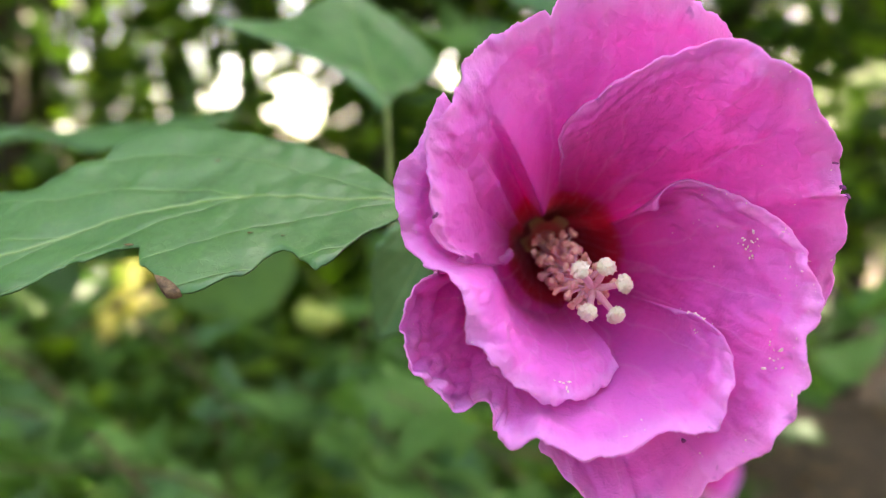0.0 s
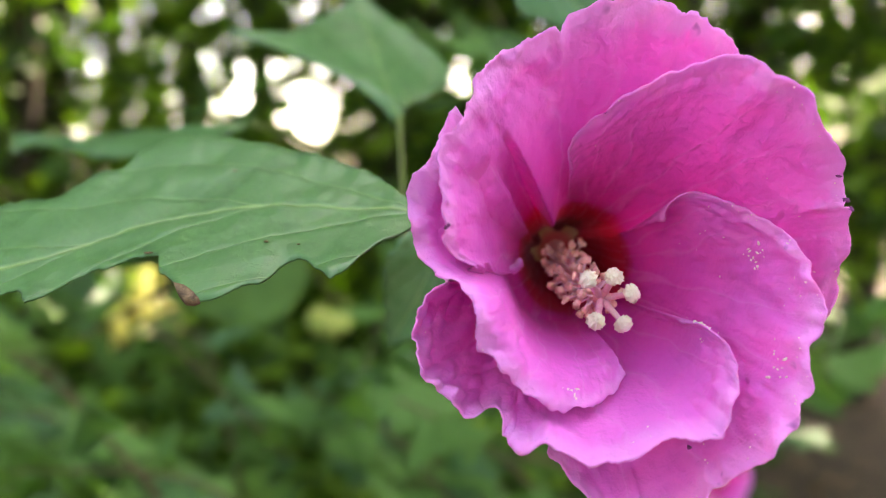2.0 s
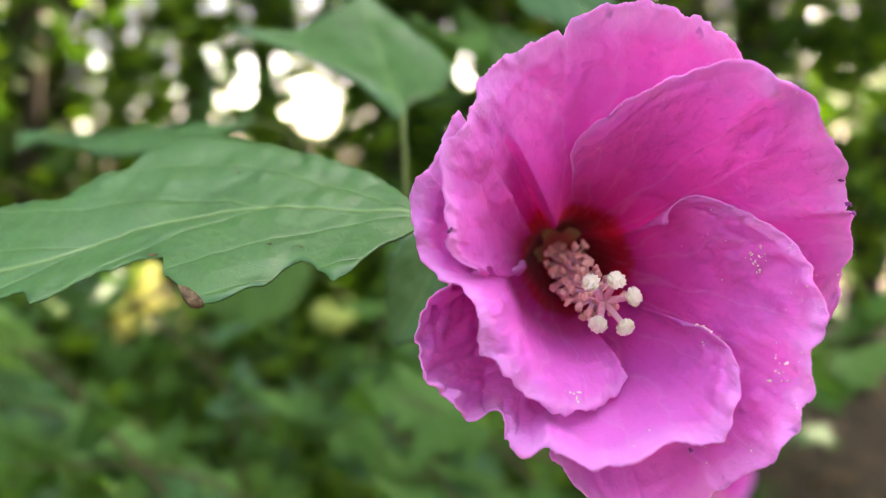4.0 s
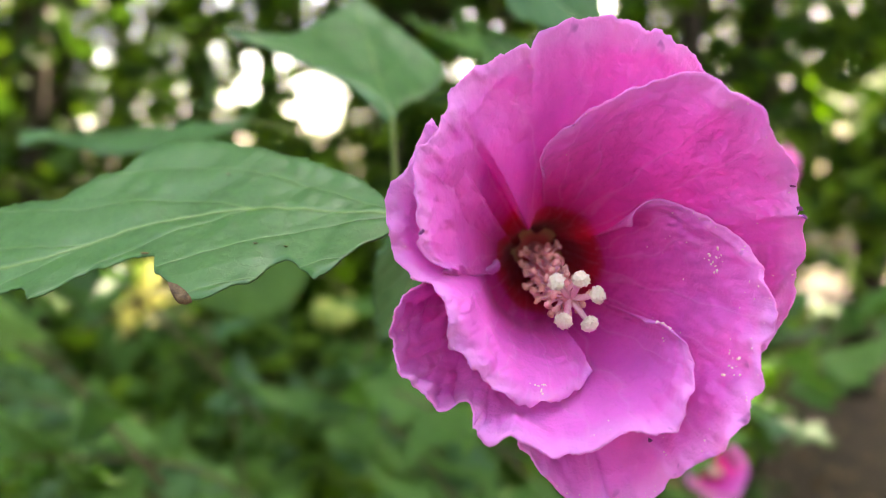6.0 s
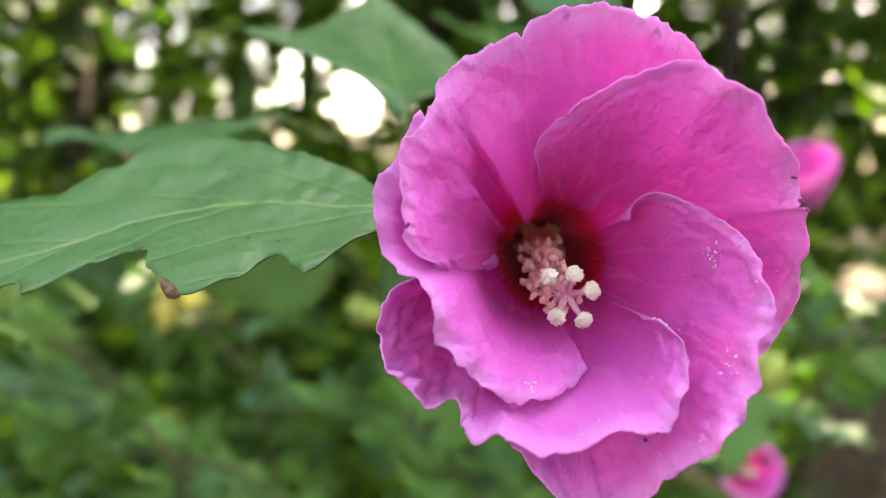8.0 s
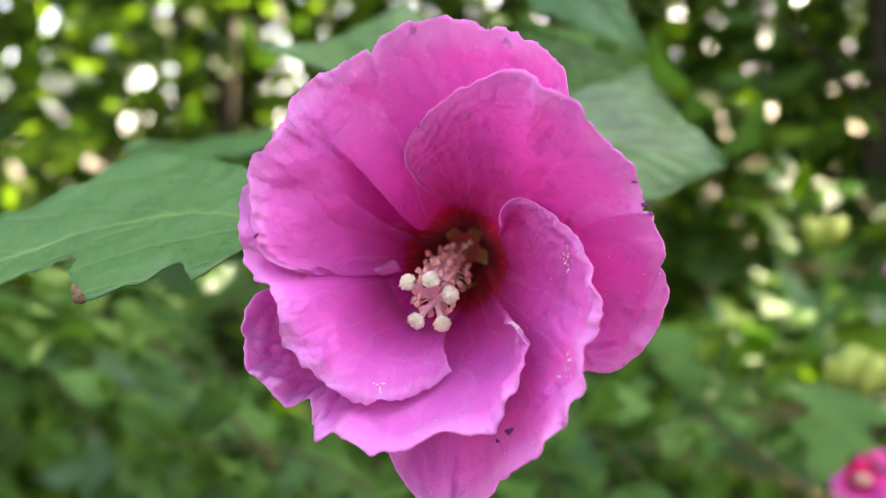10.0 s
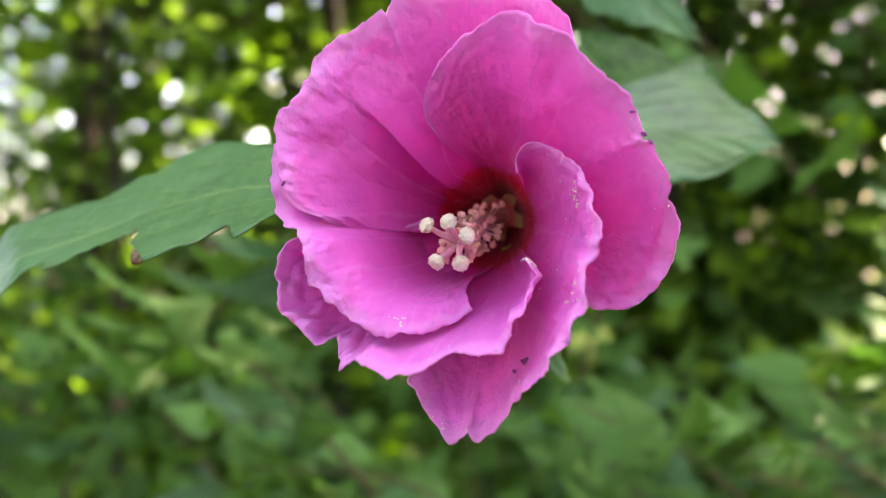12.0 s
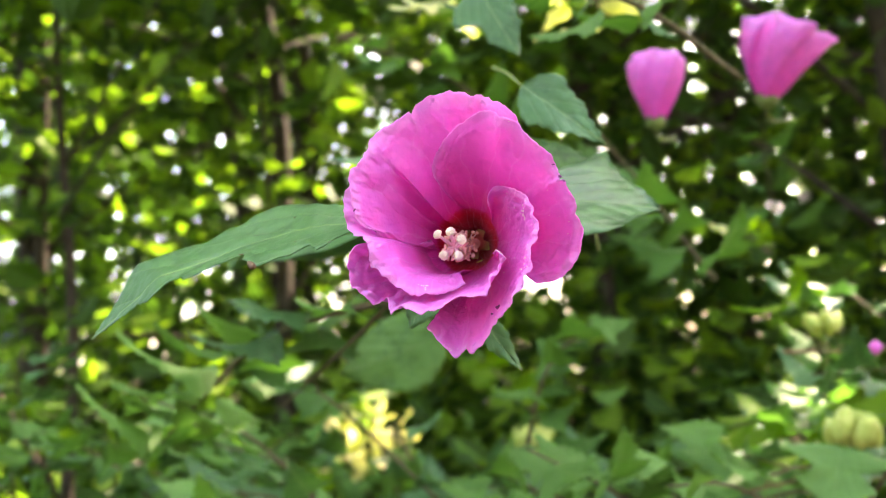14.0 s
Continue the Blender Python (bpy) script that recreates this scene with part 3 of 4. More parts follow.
WOOD = [(-1.66, 2.05, 2.7, 0.02, (0.02, 0.0)), (-1.27, 2.75, 4.4, 0.035, (-0.25, 0.1)), (-2.3, 2.7, 4.0, 0.030, (0.15, 0.0)), (-0.35, 3.2, 4.2, 0.05, (0.05, 0.1)), (0.55, 2.9, 3.8, 0.04, (0.2, 0.1)), (1.6, 3.1, 7.4, 0.07, (0.1, 0.1)),
        (-3.2, 3.6, 5.0, 0.06, (0.1, 0.2)), (-1.8, 4.0, 5.2, 0.07, (-0.1, 0.1)), (0.1, 4.4, 5.0, 0.07, (0.2, 0.1)), (1.3, 4.3, 5.4, 0.08, (0.1, 0.3)), (2.6, 4.2, 5.0, 0.06, (-0.2, 0.1)),
        (-4.3, 4.9, 6.0, 0.08, (0.2, 0.1)), (-2.7, 5.4, 6.2, 0.09, (0.1, 0.1)), (-0.30, 5.6, 6.0, 0.08, (-0.2, 0.1)), (0.9, 5.8, 6.4, 0.09, (0.1, 0.1)), (2.4, 5.8, 6.2, 0.09, (0.1, 0.1)),
        (-6.5, 8.5, 8.2, 0.12, (0.1, 0.1)), (-4.6, 8.8, 8.2, 0.12, (0.1, 0.1)), (-2.6, 8.6, 8.2, 0.12, (0.1, 0.1)), (0.2, 8.8, 8.2, 0.12, (0.1, 0.1)), (2.4, 8.6, 8.2, 0.12, (0.1, 0.1)), (4.8, 8.2, 8.2, 0.12, (0.1, 0.1)),
        (-5.4, 6.4, 6.8, 0.1, (0.1, 0.1)), (-3.6, 6.8, 7.0, 0.1, (0.1, 0.1)), (3.9, 6.0, 6.6, 0.1, (0.1, 0.1))]
# the 7.4 m tree gets extra unseen leaves that keep sun off the bloom
for i, (x, y, h, r, lean) in enumerate(WOOD):
    woodland_tree(x, y, h, r, lean, 100 + i, 1500 if h < 3 else 27000 if 7.2 < h < 8 else 5600)
# a far row that closes the view, and unseen trees added round and behind the camera to cut the light
for i in range(11):
    far_tree(-11.0 + 1.75 * i, 10.6 + 0.7 * math.sin(i * 2.3), 8.6, 0.13, 200 + i, 15000, 0.10, 0.4, 1.0)
for i, (x, y) in enumerate(((-4.6, 0.4), (-5.0, -3.2), (-2.2, -5.4), (0.8, -6.2), (3.6, -5.0), (5.4, -1.6), (4.9, 1.8))):
    far_tree(x, y, 8.0, 0.11, 240 + i, 3600, 0.20, 1.2, 1.2, clear=False)

# ---- the large flower ----
FLOWER = Vector((0.030, 0.219, 1.288))


def bloom(u, v, w):
    """From millimetres to the right, up and towards the viewer, at the base of the flower, to metres."""
    return Vector((u, -w, v)) * 0.001


AXIS_BASE, AXIS_TIP = Vector((-6, 1, 0)), Vector((-2, -3, 55))


def axis(w):
    return AXIS_BASE.lerp(AXIS_TIP, w / 55)


def petal_rows(rim, root, ring_r, ring_w, flare, depth, seed, n=130, m=60, cup=0.0, ruffle=0.9, fold=None, roll=0.0, crinkle=1.0, ragged=1.0, steep=0.0):
    """A petal from its claw in the throat out over the ring of the tube to its rim. rim: (right, up, forward) in mm; root: first and last degrees round the axis."""
    edge = catmull(rim, n)
    plain = [sum((edge[min(n - 1, max(0, j + k))] for k in range(-7, 8)), Vector((0, 0, 0))) / 15 for j in range(n)]
    edge = [q + Vector((q.x, q.y, 0)).normalized() * ragged * (1.5 * noise.noise(Vector((j * 0.065, seed, 9))) + 0.6 * noise.noise(Vector((j * 0.2, seed, 2))) + 0.22 * noise.noise(Vector((j * 0.9, seed, 6)))) for j, q in enumerate(edge)]
    rows, uvs = [], []
    cols = []
    for j in range(n):
        t = j / (n - 1)
        q, tip = plain[j], edge[j] - plain[j]
        c = axis(ring_w)
        ra = radians(root[0] + (root[1] - root[0]) * t)
        a0 = AXIS_BASE + Vector((math.cos(ra) * 2.6, math.sin(ra) * 2.6, depth - 2))
        dirn = Vector((q.x - c.x, q.y - c.y, 0)).normalized()
        rootd = Vector((math.cos(ra), math.sin(ra), 0))
        dirn = (dirn * 0.55 + rootd * 0.45).normalized()
        b0 = Vector((c.x, c.y, ring_w)) + dirn * (ring_r[0] + (ring_r[1] - ring_r[0]) * t)
        out = Vector((q.x - c.x, q.y - c.y, 0)).normalized()
        ta, tb = Vector((0, 0, 12)) + rootd * 16, (q - a0) * 0.5
        tq = (q - b0) * 0.9
        tq = Vector((tq.x, tq.y, tq.z * (1 - roll))) + out * flare
        tw = (tb * 1.2).lerp(Vector((out.x * 2, out.y * 2, (q.z - b0.z) * 1.5)), steep)
        tq = tq.lerp(Vector((out.x, out.y, -0.1)) * (q - b0).length * 0.9, steep)
        col = []
        for i in range(m):
            s = i / (m - 1)
            if s < 0.36:
                f = s / 0.36
                p, r, tp, tr = a0, b0, ta, tb * 0.8
            else:
                f = (s - 0.36) / 0.64
                p, r, tp, tr = b0, q, tw, tq
            h = f * f
            g = h * f
            pt = p * (2 * g - 3 * h + 1) + tp * (g - 2 * h + f) + r * (3 * h - 2 * g) + tr * (g - h)
            k = Vector((t * 9 + seed * 7, s * 3, seed))
            wob = noise.noise(k) * 0.9 * s + noise.noise(Vector((t * 26 + seed, s * 5, 3))) * 0.28 * s * s + noise.noise(Vector((t * 60 + seed, s * 14, 8))) * 0.06 * s
            crimp = ruffle * (noise.noise(Vector((t * 22, seed, 1))) * 1.2 + 0.35 * noise.noise(Vector((t * 60, seed, 4)))) * s ** 7
            pt = pt + out * (wob * 0.55 + crimp * 0.45) + Vector((0, 0, wob * 0.5 + crimp)) + (Vector((0, 0, -1)) + out) * cup * math.sin(math.pi * s) * math.sin(math.pi * t)
            pt = pt + tip * s ** 9
            if fold:
                # a ridge stands forward past the fold, a pocket lies before it; both fade out below the rim
                k = min(1, max(0, (0.86 - s) / 0.36)) * min(1, max(0, (s - 0.22) / 0.2))
                x = t - fold - 0.05 * (0.86 - s)
                e = min(1, max(0, x / 0.018 + 0.5))
                lift = e * 8.0 * math.exp(-(max(x, 0) / 0.10) ** 2) - (1 - e) * 4.2 * math.exp(-(min(x, 0) / 0.16) ** 2)
                pt = pt + (Vector((0, 0, 1)) - out * 0.55) * lift * k
            # broad folds, finer crinkles
            crink = noise.noise(Vector((pt.x * 0.16, pt.y * 0.16, seed * 3))) * 0.8 * s + noise.noise(Vector((pt.x * 0.45, pt.y * 0.45, seed * 5))) * 0.46 * s + noise.noise(Vector((pt.x * 1.0, pt.y * 1.0, seed))) * 0.24 * s + (0.5 - abs(noise.noise(Vector((t * 34 + 1.5 * noise.noise(Vector((t * 11, s * 4, seed))), s * 2.2, seed))))) * 0.12 * s * s + noise.noise(Vector((t * 8, s * 24 + 2.5 * noise.noise(Vector((t * 9, s * 5, seed))), seed + 4))) * 0.75 * s * s
            col.append(pt + (Vector((0, 0, 0.8)) - out * 0.5) * crink * (1.0 + (crinkle - 1.0) * min(1, max(0, (s - 0.5) / 0.35)) * min(1, max(0, (abs(pt.x) - 10) / 12))))
        cols.append(col)
    for i in range(m):
        rows.append([bloom(*cols[j][i]) for j in range(n)])
        uvs += [(j / (n - 1), i / (m - 1)) for j in range(n)]
    return rows, uvs


flower = thing("hibiscus_flower", FLOWER, "large open magenta-pink hibiscus bloom with a dark red throat", "flower")
PETALS = {
    "upper_left": ([(-16.5, 0.5, 30), (-19.5, -1.2, 38), (-22.3, -2.0, 46), (-25.5, -0.6, 57), (-28.5, 3.0, 66), (-30.8, 8.5, 70), (-31.6, 15, 70), (-31, 22, 68), (-28, 28.5, 66), (-24, 34, 63.5), (-19.5, 39.5, 60), (-14, 42.2, 58.5), (-12.3, 43.2, 59), (-11, 42.4, 59.4), (-9.6, 44.3, 59), (-7, 45, 59), (2, 47, 58), (10, 45.5, 57), (15, 45, 54), (20, 42, 50), (24, 36, 46), (26, 27, 44), (22, 20, 40)], (205, 50), (10.8, 13.2), 22, 6, 2),
    "right": ([(-7, 19, 45), (-8, 23, 49), (-4, 28, 55), (4, 33, 62), (12, 36, 66), (19, 36, 68), (26, 31.5, 70), (33.5, 24.5, 65), (38, 15.5, 60), (39, 13.3, 59), (38.3, 12.0, 58.4), (40.8, 11.6, 57.5), (41.3, 9.8, 56), (42.5, 2, 50), (42.8, -6, 45), (39, -14, 44), (33, -20, 44), (24, -20, 42)], (95, -20), (12.4, 12.4), 22, 3, 2),
    "lower_right": ([(11, 9, 44), (11, 12, 47), (15, 14.5, 49), (20, 13, 53), (26, 8.5, 61), (30, 1.5, 66.5), (31, -5, 69), (29.5, -12, 71), (28, -17, 72), (25, -24, 74), (19.5, -29.5, 72), (15, -35, 70), (10, -40, 68), (5.5, -42.2, 66.3), (4, -41, 66), (2.5, -42.4, 65.5), (-1, -43, 64), (-7, -38, 60), (-12, -32, 56)], (25, -110), (12.0, 12.0), 22, 1, 2),
    "lip": ([(-30, -1, 56), (-35, -3, 62), (-37, -9, 66), (-33.5, -17, 67), (-30, -22, 66.5), (-26, -24, 66), (-22.5, -22, 66), (-20, -24, 70), (-17.5, -27, 75), (-14, -26, 75), (-6, -28, 77), (3, -26, 77), (10, -25, 76), (16, -22, 74), (19.5, -16, 67), (18.5, -12, 61), (15, -9, 57), (12, -9, 52)], (-170, -50), (11.5, 11.5), 22, 0, 2),
    "inner": ([(-29, 29, 60), (-34, 20, 62), (-37, 12, 63), (-36, 5, 64.5), (-32, 0.5, 67), (-28, -1, 70), (-26, -5, 72), (-23.5, -11, 72), (-20, -17, 71), (-14, -21, 69), (-8, -22, 66), (-2, -21.5, 60), (2, -19, 53)], (165, 265), (11.0, 11.0), 21, 6, 2),
}
ROLL = {"upper_left": 0.3, "right": 0.2, "lower_right": -0.25, "lip": -0.35, "inner": 0.85}      # how far each rim turns outwards
petal_grid = {}
RAGGED = {"upper_left": 1.9, "right": 1.1, "lower_right": 1.2, "lip": 1.2, "inner": 1.0}      # how uneven each rim is
FOLD = 0.469      # where the upper petal is creased, as a share of its rim
CUP = {"inner": 3.0}
STEEP = {"inner": 0.6, "upper_left": 0.15}      # how far a petal stands up like a wall before its rim turns out
CRINKLE = {"lip": 4.2, "lower_right": 2.2, "inner": 1.3, "upper_left": 1.8, "right": 1.5}
for i, (which, (rim, root, ring_r, ring_w, flare, depth)) in enumerate(PETALS.items()):
    wide = which == "upper_left"
    rows, uvs = petal_rows(rim, root, ring_r, ring_w, flare, depth, i * 1.7 + 0.3, 300 if wide else 210, 96, fold=FOLD if wide else None, roll=ROLL[which], crinkle=CRINKLE.get(which, 1.2), cup=CUP.get(which, 0.0), ragged=RAGGED[which], steep=STEEP.get(which, 0.0))
    petal_grid[which] = rows
    part("petal", sheet("petal", rows, PETAL, uvs, 0.0003), flower)


def throat_star():
    verts, faces, uvs = [bloom(AXIS_BASE.x, AXIS_BASE.y, 2.4)], [], [(0, 0)]
    for ring, f in ((0, 0.5), (1, 1.0)):
        for k in range(60):
            a = 2 * math.pi * k / 60
            r = (3.6 + 4.4 * (0.5 + 0.5 * math.cos((a - 0.90) * 5)) ** 1.6) * f * 1.1
            verts.append(bloom(AXIS_BASE.x + math.cos(a) * r, AXIS_BASE.y + math.sin(a) * r, 2.6 + 0.42 * r))
            uvs.append((r / 9.6, 0))
    for k in range(60):
        n = (k + 1) % 60
        faces.append((0, 1 + k, 1 + n))
        faces.append((1 + k, 61 + k, 61 + n, 1 + n))
    return mesh_from("throat_star", verts, faces, CALYX_EYE, uvs)


part("throat_star", throat_star(), flower, label="green calyx showing between the petal claws")
COLUMN_LINE = [(-6, 1, 1), (-6.0, -0.8, 15), (-4.8, -3.2, 30), (-2.9, -5.2, 44), (-1.8, -5.4, 50)]
part("staminal_column", tube("staminal_column", [bloom(*p) for p in COLUMN_LINE], [0.0022, 0.0019, 0.0016, 0.0013, 0.0011], COLUMN, 12, 20), flower, label="pale pink staminal column")
column = catmull(COLUMN_LINE, 60)
rnd = random.Random(8)
anther_mesh = [blob("anther", (0.00092, 0.00072, 0.0006), ANTHER, 0.75, 1100, 2, k * 3.1) for k in range(4)]
for k in range(120):
    f = 0.26 + 0.68 * ((k + rnd.random()) / 120)
    c = column[int(f * 59)]
    a = k * 2.399 + rnd.uniform(-0.3, 0.3)
    reach = rnd.uniform(1.9, 6.4) * (1.0 - 0.25 * f)
    tip = Vector((c.x + math.cos(a) * reach, c.y + math.sin(a) * reach, c.z + rnd.uniform(1.0, 3.2)))
    b, e = bloom(*c), bloom(*tip)
    fil = part("filament", tube("filament", [b, b.lerp(e, 0.5) + bloom(0, 0, 0.5), e], [0.00028, 0.00022, 0.00018], STYLE, 5, 5), flower)
    part("anther", anther_mesh[k % 4], fil, Matrix.Translation(e) @ pose(0, 0, 0, rnd.uniform(0, 360), rnd.uniform(0, 360), rnd.uniform(0, 360)), "peach anther dusted with pollen")
STIGMAS = [(-5.4, -1.1, 57.3), (-0.8, -0.6, 56.9), (2.6, -3.7, 55.7), (1.1, -9.2, 56.4), (-3.9, -8.6, 56.8)]
for k, tip in enumerate(STIGMAS):
    e = Vector(tip)
    s = Vector((-1.8, -5.4, 48.0))
    m = s.lerp(e, 0.55) + Vector((0, 0, 0.7))
    st = part("style", tube("style", [bloom(*s), bloom(*m), bloom(*e)], [0.0008, 0.00065, 0.0005], STYLE, 8, 10), flower)
    d = (bloom(*e) - bloom(*m)).normalized()
    pad = part("stigma", blob("stigma", (0.00155, 0.00155, 0.00098), STIGMA, 0.5, 3200, 4, k * 1.3), st, Matrix.Translation(bloom(*e)) @ d.to_track_quat("Z", "Y").to_matrix().to_4x4(), "creamy white stigma pad")
cam.data.dof.focus_object = pad      # the lens keeps its focus on the stigmas


def pollen():
    """Pale grains stuck to the petals, thickest along some rims."""
    rnd = random.Random(12)
    spots = []
    for which, count, low in (("lip", 170, 0.5), ("lower_right", 70, 0.6), ("inner", 40, 0.6), ("right", 20, 0.8)):
        grid = petal_grid[which]
        h, w = len(grid), len(grid[0])
        for _ in range(count):
            f = 1 - abs(rnd.gauss(0, 0.02)) if rnd.random() < 0.55 else rnd.uniform(low, 1)
            spots.append((grid[int(min(f, 1) * (h - 1))][rnd.randrange(int(w * 0.12), int(w * 0.92))], rnd.uniform(0.00008, 0.00019)))
    for which, centre, count in (("lower_right", (20.2, 2.7, 56.7), 12), ("inner", (-8.7, -18.5, 66.8), 10), ("lip", (-1.2, -21.5, 50), 14), ("lip", (13.5, -11, 57), 16), ("lip", (15, -9.5, 57), 10), ("lower_right", (24, -14, 66), 9), ("lip", (2, -24, 73), 8)):
        c = bloom(*centre)
        near = sorted((p for r in petal_grid[which] for p in r), key=lambda p: (p - c).length_squared)[:60]
        spots += [(near[rnd.randrange(60)], rnd.uniform(0.00012, 0.00030)) for _ in range(int(count * 1.5))]
    bm = bmesh.new()
    for p, r in spots:
        m = Matrix.Translation(p + Vector((0, -r * 0.9, r * 0.3))) @ pose(0, 0, 0, rnd.uniform(0, 360), rnd.uniform(0, 360), 0) @ Matrix.Diagonal((r, r * rnd.uniform(0.4, 1), r * rnd.uniform(0.5, 2.2), 1))
        bmesh.ops.create_icosphere(bm, subdivisions=1, radius=1.0, matrix=m)
    me = bpy.data.meshes.new("pollen")
    bm.to_mesh(me)
    bm.free()
    me.materials.append(POLLEN)
    tagged(part("pollen", me, flower, label="pale pollen grains"), kind="stuff")


pollen()


def bruises():
    """Dark withered spots at the rims."""
    rnd = random.Random(21)
    for which, centre, size in (("lower_right", (15, -28.5, 70), 1.3), ("lower_right", (12.5, -30.5, 70), 0.7), ("right", (39.3, 12.8, 58), 0.7), ("right", (37, 17.5, 61), 0.6), ("right", (39.8, 11.5, 57.5), 0.6), ("upper_left", (-30.5, 9, 70), 0.6)):
        c = bloom(*centre)
        flat = [p for r in petal_grid[which] for p in r]
        p = min(flat, key=lambda q: (q.x - c.x) ** 2 + (q.z - c.z) ** 2)
        me = blob("withered_spot", (size * 0.001, size * 0.00022, size * 0.00055), BRUISE, 0.7, 900, 2, rnd.uniform(0, 9))
        part("withered_spot", me, flower, Matrix.Translation(p) @ pose(0, 0, 0, rnd.uniform(-15, 15), rnd.uniform(-60, 60), 0), "dark purple withered spot")


bruises()


def calyx(parent):
    rows, uvs = [], []
    for i in range(10):
        s = i / 9
        line = []
        for k in range(41):
            a = 2 * math.pi * k / 40
            lobe = 0.5 + 0.5 * math.cos(a * 5)
            w = -9 + s * (12 + 9 * lobe)
            r = 2.0 + 6.2 * min(1, s * 2.2) + (1.2 * s)
            line.append(bloom(AXIS_BASE.x + math.cos(a) * r, AXIS_BASE.y + math.sin(a) * r, w))
            uvs.append((s, 0.2))
        rows.append(line)
    part("calyx", sheet("calyx", rows, BUD_GREEN, uvs, 0.0006), parent, label="green calyx cup")
    part("pedicel", tube("pedicel", [bloom(-6, 1, -8), bloom(-9, -2, -20), bloom(-14, -10, -32), bloom(-22, -30, -45)], [0.0022, 0.0015, 0.0016, 0.002], STEM, 8, 12), parent)


calyx(flower)

# ---- leaves close behind the flower ----


def single_leaf(base, tip, side, profile, mat, label, fold=0.2, droop=0.2, seed=1, stalk=(0, 0.02, -0.02), lower=None, rows=34, cols=8, sway=0.0, width=1.0, teeth=0.05):
    base, tip = Vector(base), Vector(tip)
    ln = (tip - base).length
    t = thing("leaf", base, label, "leaf", "hibiscus leaves")
    m = frame_of((0, 0, 0), tip - base, side)
    up = [(a, b * width) for a, b in profile]
    lo = [(a, b * width) for a, b in (lower or profile)]
    part("blade", leaf_mesh("blade", ln, up, lo, mat, fold, droop, rows, cols, teeth, seed, sway=sway), t, m)
    e = Vector(stalk)
    part("petiole", tube("petiole", [(0, 0, 0), e * 0.5 + Vector((0, 0, 0.002)), e], [0.0008, 0.0009, 0.0012], STEM, 6, 8), t)
    return t


# the eaten leaf beside the flower: along and across its plane, in millimetres
RIB = [(0, 0), (2.5, 1.4), (15, 5), (22, 6.3), (32, 8), (42, 8.5), (50, 7), (62, 3), (75, -5.5), (82, -8), (100, -13), (115, -14), (131, -14)]
UPPER = [(0, 2), (4, 7), (10, 17), (17.3, 23.3), (25.6, 28.9), (37, 36.2), (47.6, 40.6), (56.5, 44.1), (62, 44.4), (65.5, 41), (69, 36), (70.5, 29), (75, 28), (79, 22), (82, 18.5), (90, 18), (100, 14.5), (108, 11), (114, 12), (117, 5), (119, -3), (124, -9), (131, -14)]
LOWER = [(0, -2), (4, -7.3), (8, -11), (11.6, -18), (15.5, -22), (18.9, -17.6), (21.5, -13.9), (24.5, -13.8), (26.5, -16.4), (28.2, -21.5), (31, -22.1), (35.5, -26), (40.5, -26.3), (45, -19.7), (49, -15.8), (51, -9.2), (57, -8.7), (60.3, -11.5), (64, -12.5),
         (68.5, -17.5), (73, -21.8), (77, -16), (83, -19), (92, -22), (99, -18.5), (108, -18.5), (119, -16), (131, -14)]
EATEN_AT = Vector((-0.006, 0.1818, 1.2978))
EATEN_POSE = Matrix(((-0.996, 0.0, -0.093), (0.045, 0.874, -0.484), (-0.082, 0.486, 0.870))).to_4x4()


def eaten_point(a, b):
    """A place on the eaten leaf, whose end bends down across a slanting line."""
    d = a - b - 102.0
    z = -0.44 * (d + math.sqrt(d * d + 16)) / 2 + 0.04 * abs(b - width_at(RIB, a)) + 1.1 * noise.noise(Vector((a * 0.07, b * 0.09, 3))) + 0.35 * noise.noise(Vector((a * 0.25, b * 0.25, 7)))
    return EATEN_POSE @ (Vector((a, b, z)) * 0.001)


